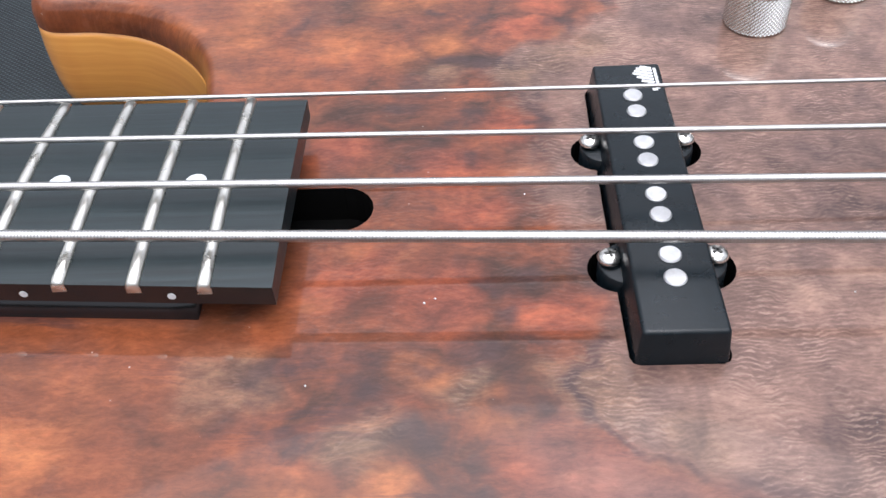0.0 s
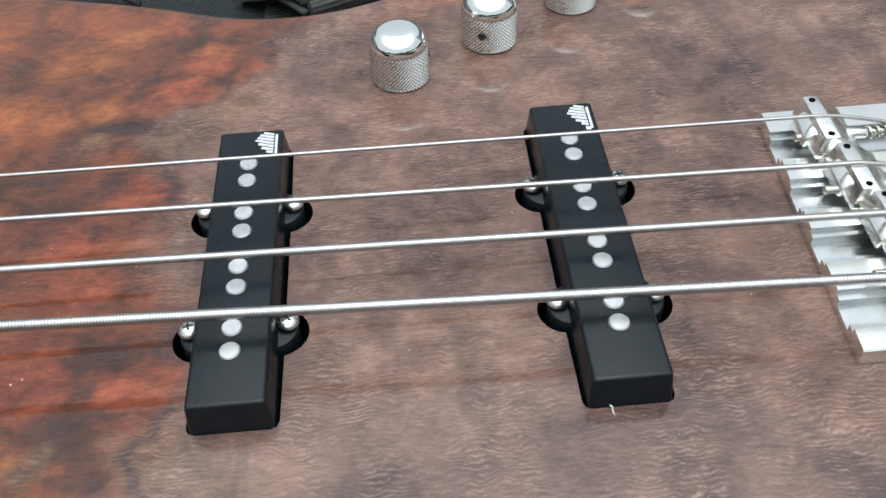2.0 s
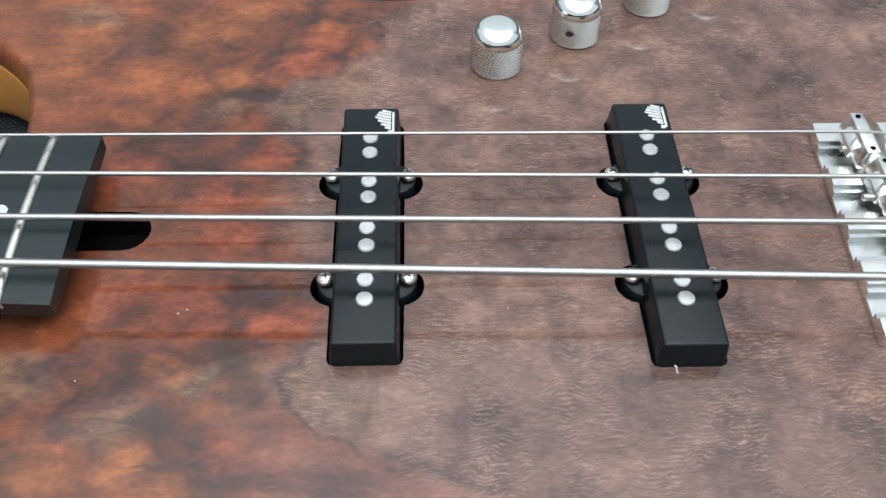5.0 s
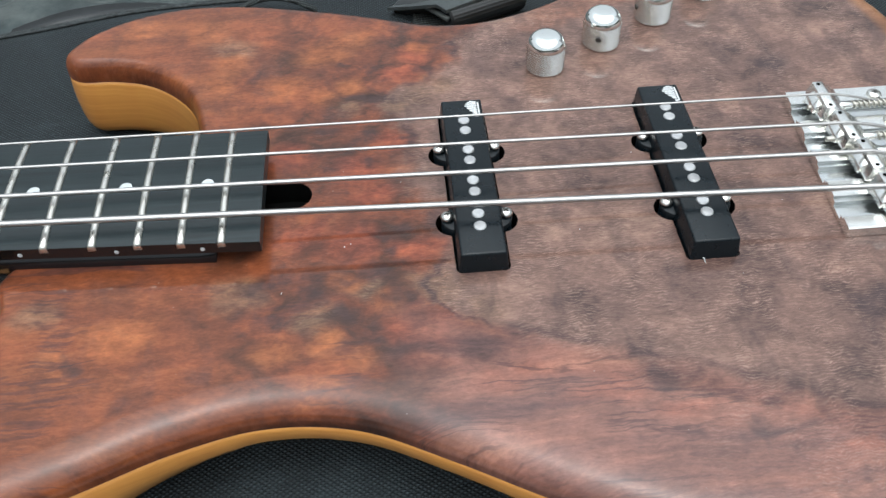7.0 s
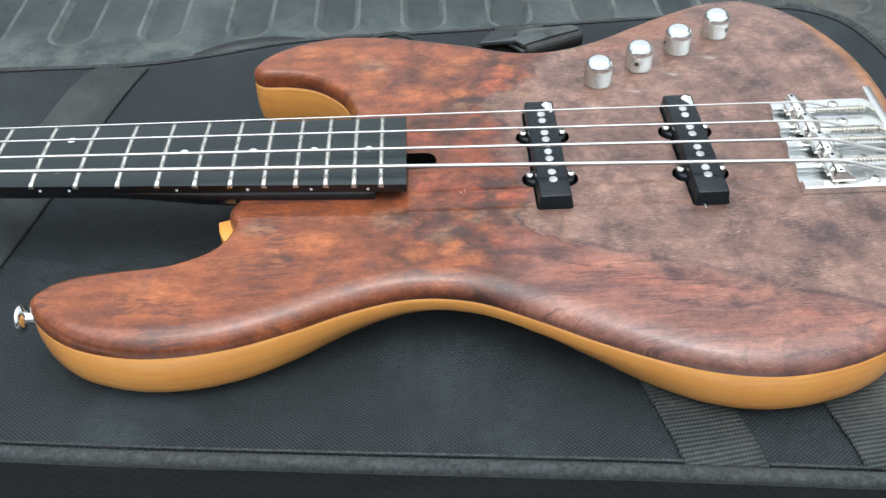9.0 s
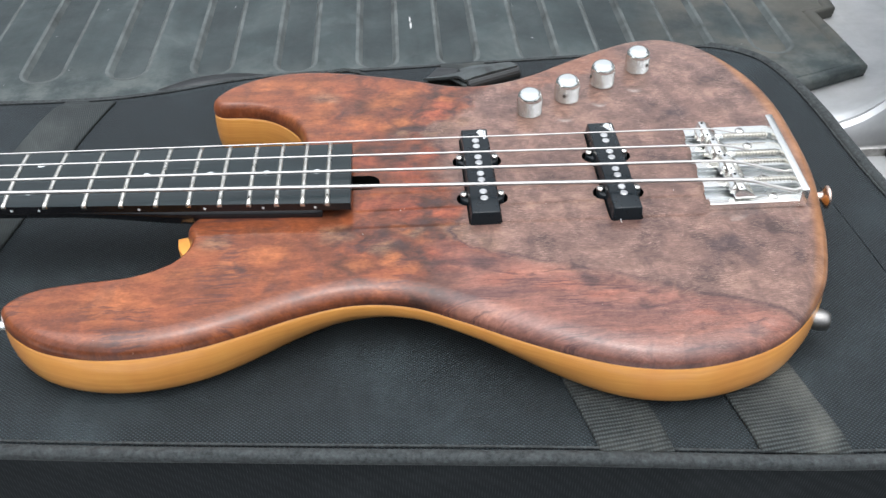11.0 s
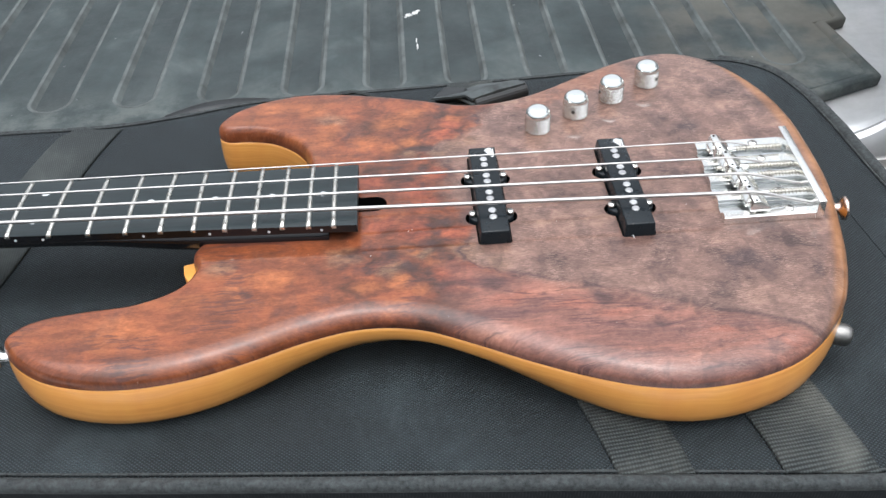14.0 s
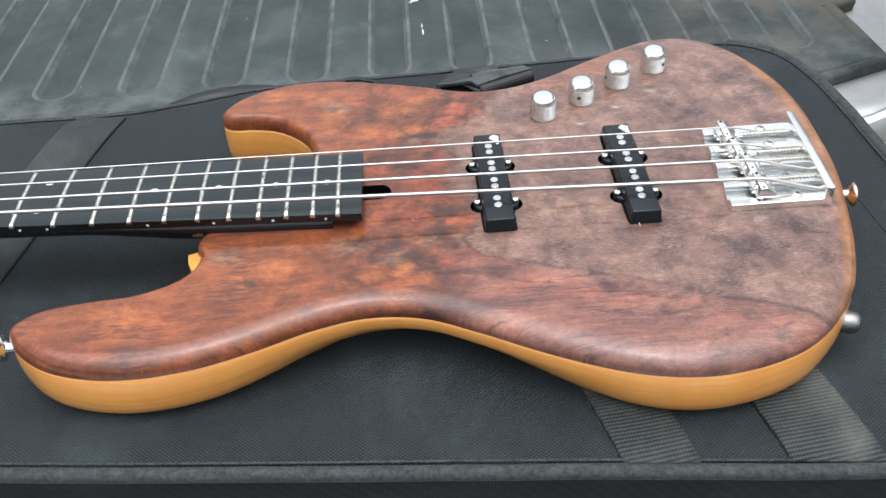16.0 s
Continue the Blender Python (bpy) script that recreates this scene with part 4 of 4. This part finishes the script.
def pickup(k):
    cx, cy, l = PICKUPS[k]
    w = 0.0088
    bar = block(cx - w, cx + w, cy - l, cy + l, TOP - 0.0105, COVER_TOP, 0.0009, 3)
    for v in bar.verts:
        # a little draft, wider at the foot
        g = 1 + 0.0009 * max(0.0, (COVER_TOP - v.co.z) / 0.009) / l
        v.co.x = cx + (v.co.x - cx) * (1 + 0.0008 * max(0.0, (COVER_TOP - v.co.z) / 0.009) / w)
        v.co.y = cy + (v.co.y - cy) * g
    ears = []
    for sx in (-1, 1):
        for ey in (-0.0205, 0.0205):
            r = 0.0064
            prof = [(r, TOP - 0.0105), (r, TOP + 0.0014), (r - 0.0003, TOP + 0.0020), (r - 0.0010, TOP + 0.0023), (0.0001, TOP + 0.0024)]
            ears.append(lathe(prof, 36, Matrix.Translation((cx + sx * (w - 0.0010), cy + ey, 0))))
    p = part("pickup", bar, COVER, bass, "black moulded plastic bass pickup with steel pole pieces", crease=35)
    for e in ears:
        part("mounting_ear", e, COVER, p, crease=35)
    for y in POLES[k]:
        part("pole_piece", lathe([(0.0001, -0.004), (0.0025, -0.004), (0.0025, 0.0002), (0.0022, 0.00055), (0.0001, 0.0006)], 28, Matrix.Translation((cx, y, COVER_TOP))), POLE, p, crease=40)
    for sx in (-1, 1):
        for ey in (-0.0205, 0.0205):
            m = Matrix.Translation((cx + sx * (w + 0.0029), cy + ey + 0.0005, TOP + 0.0028))
            head = lathe([(0.0026, 0), (0.0028, 0.0006), (0.0024, 0.0014), (0.0013, 0.0020), (0.0001, 0.0021)], 20, m)
            part("screw", head, SCREW, p)
            cross = joined(block(-0.0013, 0.0013, -0.0003, 0.0003, 0.0016, 0.0023, 0), block(-0.0003, 0.0003, -0.0013, 0.0013, 0.0016, 0.0023, 0))
            cross.transform(m @ pose(0, 0, 0, 0, 0, 25 + 37 * ey * 100 * sx))
            part("screw_cross", cross, DARK_SLOT, p, smooth=False)
    # printed mark: a slanted run of strokes over an underline
    bars = []
    z = COVER_TOP + 0.00012
    x0, y0 = cx + 0.0078, cy + l - 0.0013
    bars.append(block(x0 - 0.0010, x0 - 0.0003, y0 - 0.0105, y0 - 0.0012, z - 0.0004, z, 0))
    bars.append(block(x0 - 0.0024, x0 - 0.0010, y0 - 0.0112, y0 - 0.0098, z - 0.0004, z, 0))
    for a, b, s_ in ((0.0012, 0.0030, 0.0008), (0.0024, 0.0042, 0.0008), (0.0037, 0.0048, 0.0009), (0.0050, 0.0054, 0.0008), (0.0063, 0.0044, 0.0009), (0.0077, 0.0034, 0.0010), (0.0089, 0.0020, 0.0009)):
        b_ = block(-b, 0, -s_ / 2, s_ / 2, -0.0004, 0, 0)
        b_.transform(Matrix.Translation((x0 - 0.0014, y0 - a, z)) @ pose(0, 0, 0, 0, 0, -18))
        bars.append(b_)
    for b_ in bars:
        part("printed_stroke", b_, PRINT, p, "small white printed mark", smooth=False)


pickup(0), pickup(1)


def knob(at, hole_turn):
    """Domed knob with a knurled wall."""
    r, seg, rows = 0.0094, 270, 48
    rings = []
    for j in range(rows + 1):
        z = 0.0002 + 0.0120 * j / rows
        ring = []
        for i in range(seg):
            a = 2 * math.pi * i / seg
            u, v = round(2 * math.pi * r / 0.0013) * a / (2 * math.pi), z / 0.0013
            t1, t2 = abs((u + v) % 1 - 0.5) * 2, abs((u - v) % 1 - 0.5) * 2
            edge = min(1.0, (rows - j) / 4)
            rr = r - 0.00095 * (max(t1 * 0.5, t2) * edge + 0.6 * (1 - edge))
            ring.append((rr * math.cos(a), rr * math.sin(a), z))
        rings.append(ring)
    wall = loft(rings, cap=False)
    prof = [(r - 0.0010, 0.0118), (r - 0.00062, 0.0121)]
    for k in range(0, 11):
        a = math.pi / 2 * k / 10
        prof.append((r - 0.0056 + 0.0050 * math.cos(a), 0.0123 + 0.0050 * math.sin(a)))
    prof += [(0.0020, 0.0174), (0.0001, 0.01745)]
    place = Matrix.Translation((*at, TOP + 0.0004))
    wall.transform(place)
    k = part("knob", wall, KNURL, bass, "domed chrome control knob with knurled side")
    part("dome", lathe(prof, 48, place), CHROME, k)
    part("skirt", lathe([(0.0001, -0.0002), (0.0084, -0.0003), (0.0088, 0.0), (0.0088, 0.0004), (0.0001, 0.0005)], 48, place), KNURL, k)
    a = radians(hole_turn)
    m = place @ pose(math.cos(a) * 0.0088, math.sin(a) * 0.0088, 0.0066, 0, 90, hole_turn)
    part("set_screw", lathe([(0.0013, 0.0), (0.0013, 0.00068), (0.0009, 0.00072), (0.0001, 0.0003)], 18, m), DARK_SLOT, k, "dark set screw hole")


for at, turn in (((0.1412, 0.0822), 8), ((0.1712, 0.0990), -112), ((0.2012, 0.1180), 188), ((0.2320, 0.1370), -52)):
    knob(at, turn)

STRINGS = [(0.0297, 0.0305, 0.1366, 0.1338, 0.00056, 0.2537), (0.0133, 0.0108, 0.1366, 0.1338, 0.00076, 0.2559), (-0.0042, -0.0075, 0.1370, 0.1338, 0.00102, 0.2585), (-0.0210, -0.0280, 0.1372, 0.1340, 0.00132, 0.2591)]


def string_at(k, x):
    y0, y1, z0, z1, r, xs = STRINGS[k]
    return y0 + (y1 - y0) * x / 0.25, z0 + (z1 - z0) * x / 0.25


def bridge():
    x0, x1, xw = 0.2412, 0.2975, 0.3025
    ylo, yhi = -0.0410, 0.0445
    ys = [string_at(k, 0.25)[0] for k in range(4)]
    land, floor = TOP + 0.0050, TOP + 0.0018
    prof = [(ylo, TOP + 0.0002), (ylo, land - 0.0004), (ylo + 0.0004, land)]
    for y in sorted(ys):
        c = y - 0.0008
        prof += [(c - 0.00580, land), (c - 0.00579, land - 0.0012), (c - 0.0036, land - 0.0012), (c - 0.00359, floor), (c + 0.00359, floor), (c + 0.0036, land - 0.0012), (c + 0.00579, land - 0.0012), (c + 0.00580, land)]
    prof += [(yhi - 0.0004, land), (yhi, land - 0.0004), (yhi, TOP + 0.0002)]
    plate = loft([[(x, y, z) for y, z in prof] for x in (x0, x1)])
    wall = block(x1, xw, ylo - 0.0008, yhi, TOP + 0.0002, TOP + 0.0138, 0.0007, 3)
    for v in [*plate.verts, *wall.verts]:
        v.co.x += 0.05 * v.co.y
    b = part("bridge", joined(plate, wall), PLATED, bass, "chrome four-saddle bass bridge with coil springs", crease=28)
    # the milled channels are left duller than the polished lands
    b.data.materials.append(MILLED)
    for f in b.data.polygons:
        if f.center.z < land - 0.0001 and f.center.z > TOP + 0.001 and x0 + 0.005 < f.center.x < x1 - 0.004:
            f.material_index = 1
    # upright channel walls take the darker nickel that paints in their shade
    b.data.materials.append(SHADED_FLANK)
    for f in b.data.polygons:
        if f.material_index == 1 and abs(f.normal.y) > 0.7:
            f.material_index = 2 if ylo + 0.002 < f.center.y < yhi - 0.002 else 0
    for y, x in ((0.0385, 0.2815), (0.0203, 0.2815), (0.0024, 0.2812), (-0.0165, 0.2805), (-0.0355, 0.2805)):
        m = Matrix.Translation((x, y, land))
        part("screw", lathe([(0.0032, -0.0004), (0.0033, 0.0003), (0.0028, 0.0010), (0.0015, 0.0015), (0.0001, 0.0016)], 24, m), SCREW, b)
        cross = joined(block(-0.0014, 0.0014, -0.0003, 0.0003, 0.0010, 0.0017, 0), block(-0.0003, 0.0003, -0.0014, 0.0014, 0.0010, 0.0017, 0))
        cross.transform(m @ pose(0, 0, 0, 0, 0, 40 + 900 * y))
        part("screw_cross", cross, DARK_SLOT, b, smooth=False)
    for k in range(4):
        xs = STRINGS[k][5]
        y, z = string_at(k, xs)
        ztop = z - STRINGS[k][4] + 0.0003
        zb = ztop - 0.0056
        # a hipped block: narrow flat top, long slope behind, short slopes at the ends
        corners = lambda x0_, x1_, h, zz: [(xs + x0_, y - h, zz), (xs + x1_, y - h, zz), (xs + x1_, y + h, zz), (xs + x0_, y + h, zz)]  # noqa: E731
        hip = loft([corners(-0.0036, 0.0092, 0.0093, zb - 0.0012), corners(-0.0036, 0.0094, 0.0094, zb), corners(-0.0021, 0.0020, 0.0090, ztop)])
        bmesh.ops.bevel(hip, geom=hip.edges[:], offset=0.00022, segments=2, affect="EDGES", profile=0.5)
        foot = loft([[(xs + x_, y + yy, zz) for x_, zz in ((-0.0036, zb - 0.0010), (-0.0058, zb - 0.0004), (-0.0052, zb + 0.0022), (-0.0027, ztop - 0.0014))] for yy in (-0.0050, 0.0046)])
        bmesh.ops.bevel(foot, geom=foot.edges[:], offset=0.0003, segments=2, affect="EDGES", profile=0.5)
        s = part("saddle", joined(hip, foot), PLATED, b, "bright chrome saddle with a hipped back", crease=25)
        for u in (-0.0073, 0.0073):
            m = Matrix.Translation((xs - 0.0001, y + u, ztop))
            # flat black disc paints the shade of the screw's socket
            part("height_screw", lathe([(0.0001, -0.0015), (0.0009, -0.0015), (0.0009, 0.00010), (0.0001, 0.00012)], 16, m), HOLE, s, smooth=False)
            leg = lathe([(0.0012, TOP + 0.0020), (0.0012, zb - 0.0006)], 14, Matrix.Translation((xs - 0.0001, y + u, 0)))
            part("leg", leg, SCREW, s, crease=40)
        yy, zz = y + (-0.0016, -0.0030, 0.0058, 0.0066)[k], TOP + 0.0080
        reach = (0.0066, 0.0086, 0.0098, 0.0108)[k]
        rod_points = [(xs - reach + 0.0004 * i, yy, zz) for i in range(int((x1 - xs + reach) / 0.0004) + 1)]
        part("intonation_screw", tube(rod_points, [0.00122 if i % 2 else 0.00098 for i in range(len(rod_points))], 12), SPRING, s)
        boss = lathe([(0.0001, 0.0), (0.0014, 0.0), (0.0016, 0.0003), (0.0016, 0.0066), (0.0014, 0.0069), (0.0001, 0.0069)], 20, Matrix.Translation((xs + 0.0060, yy, zz)) @ pose(0, 0, 0, 0, 90, 0))
        part("sleeve", boss, PLATED, s, crease=35)
        xa, xb = xs + 0.0130, x1 - 0.0003
        turns = int((xb - xa) / 0.0021)
        helix = [(xa + (xb - xa) * i / (turns * 14), yy + 0.0016 * math.cos(2 * math.pi * i / 14), zz + 0.0016 * math.sin(2 * math.pi * i / 14)) for i in range(turns * 14 + 1)]
        part("spring", tube(helix, 0.00042, 6), SPRING, s, "coiled steel intonation spring")


bridge()


def strings():
    for k in range(4):
        y0, y1, z0, z1, r, xs = STRINGS[k]
        pitch, depth = ((0.00048, 0.012), (0.00054, 0.015), (0.00062, 0.020), (0.00072, 0.022))[k]
        pts, rad = [], []
        x, i = NUT, 0
        while x < xs:
            y, z = string_at(k, x)
            pts.append((x, y, z))
            rad.append(r * (1 + depth * (0, 1, 0, -1.6)[i % 4]))
            x += pitch / 4 if x > -0.10 else pitch / 2 if x > -0.30 else pitch * 2.25
            i += 1
        y, z = string_at(k, xs)
        end = Vector((0.2973, y - (0.0020, 0.0020, 0.0030, 0.0034)[k], TOP + 0.0050))
        start = Vector((xs, y, z))
        n = int((end.x - xs) / (pitch / 4))
        for j in range(1, n + 1):
            t = j / n
            p = start.lerp(end, t)
            p.z += 0.0007 * math.sin(math.pi * min(1, t * 1.8)) * (1 - t)
            pts.append(tuple(p))
            rad.append(r * (1 + depth * (0, 1, 0, -1.6)[(i + j) % 4]))
        part("string", tube(pts, rad, 10), STRING, bass, "wound steel bass string")


strings()


def strap_button(at, way, material, label, size=1.0):
    prof = [(0.0001, -0.002), (0.0042, -0.002), (0.0040, 0.001), (0.0034, 0.004), (0.0034, 0.0075), (0.0052, 0.0095), (0.0078, 0.0108), (0.0080, 0.0122), (0.0068, 0.0130), (0.0025, 0.0132), (0.0001, 0.0131)]
    m = Matrix.Translation(at) @ Vector(way).to_track_quat("Z", "Y").to_matrix().to_4x4()
    part("strap_button", lathe([(r * size, z * size) for r, z in prof], 32, m), material, bass, label)


strap_button((0.3192, -0.0085, 0.1015), (1, -0.12, 0.02), TINTED_NICKEL, "flared nickel strap button at the tail")
strap_button((-0.1830, -0.0930, 0.1005), (-1, -0.02, 0), SATIN, "chrome strap button on the horn")


def tail_cap():
    """Round-headed metal jack end beside the lower bout."""
    prof = [(0.0001, -0.004), (0.0052, -0.004), (0.0056, 0.000), (0.0066, 0.002), (0.0066, 0.006), (0.0064, 0.0090), (0.0057, 0.0110), (0.0044, 0.0122), (0.0034, 0.0125), (0.0030, 0.0119), (0.0016, 0.0117), (0.0001, 0.0119)]
    m = Matrix.Translation((0.2825, -0.1125, 0.0935)) @ Vector((1, -0.35, -0.05)).to_track_quat("Z", "Y").to_matrix().to_4x4()
    part("end_pin", lathe(prof, 32, m), DULL, bass, "rounded dull nickel end pin")


tail_cap()


def paint_flecks():
    """Dried white spatters on the rubber mat."""
    rng = random.Random(3)
    spatter = [(0.056, 0.541, 0.0050, 1.0), (0.063, 0.546, 0.0042, 1.2), (0.067, 0.551, 0.0030, 0.9), (0.052, 0.536, 0.0022, 1.0)]
    scrape = [(0.0630, 0.459, 0.0013, 6.5), (0.0624, 0.474, 0.0010, 7.0)]
    for spots, label in ((spatter, "dried white paint spatter on the rubber mat"), (scrape, "short pale paint scrape on the rubber mat")):
        blobs = []
        for x, y, r, stretch in spots:
            ring = [(x + r * rng.uniform(0.5, 1.1) * math.cos(a), y + stretch * r * rng.uniform(0.6, 1.1) * math.sin(a)) for a in (2 * math.pi * k / 15 for k in range(15))]
            blobs.append(loft([[(px, py, z) for px, py in ring] for z in (0.0001, 0.0007)]))
        tagged(part("paint_fleck", joined(*blobs), OLD_PAINT, smooth=False), label, "paint fleck", "paint flecks on the mat")


paint_flecks()


def lint():
    """A stray white fibre caught at the end of a pickup, and crumbs lying on the top."""
    fibre = thing("lint_fibre", "tiny white fibre caught at the end of a pickup", "lint")
    pts = [(0.1812, -0.0468, TOP + 0.0012), (0.1816, -0.0474, TOP + 0.0014), (0.1816, -0.0480, TOP + 0.0009), (0.1820, -0.0486, TOP + 0.0003)]
    part("fibre", tube(spline(pts, 4, closed=False), 0.00022, 6), PRINT, fibre)
    for x, y, r in ((0.0452, -0.0262, 0.0005), (0.0476, -0.0250, 0.0004), (0.0215, -0.0478, 0.00035), (0.0690, 0.0085, 0.0003), (0.1380, -0.0260, 0.0003), (0.1680, 0.0170, 0.0003), (0.2220, -0.0180, 0.0003)):
        bm = lathe([(0.0001, 0.0), (r * 0.6, 0.0), (r * 0.5, r * 0.4), (0.0001, r * 0.5)], 8, Matrix.Translation((x, y, TOP)))
        tagged(part("dust_crumb", bm, PRINT), "tiny pale dust crumb on the wood top", "crumb", "crumbs on the top")


lint()
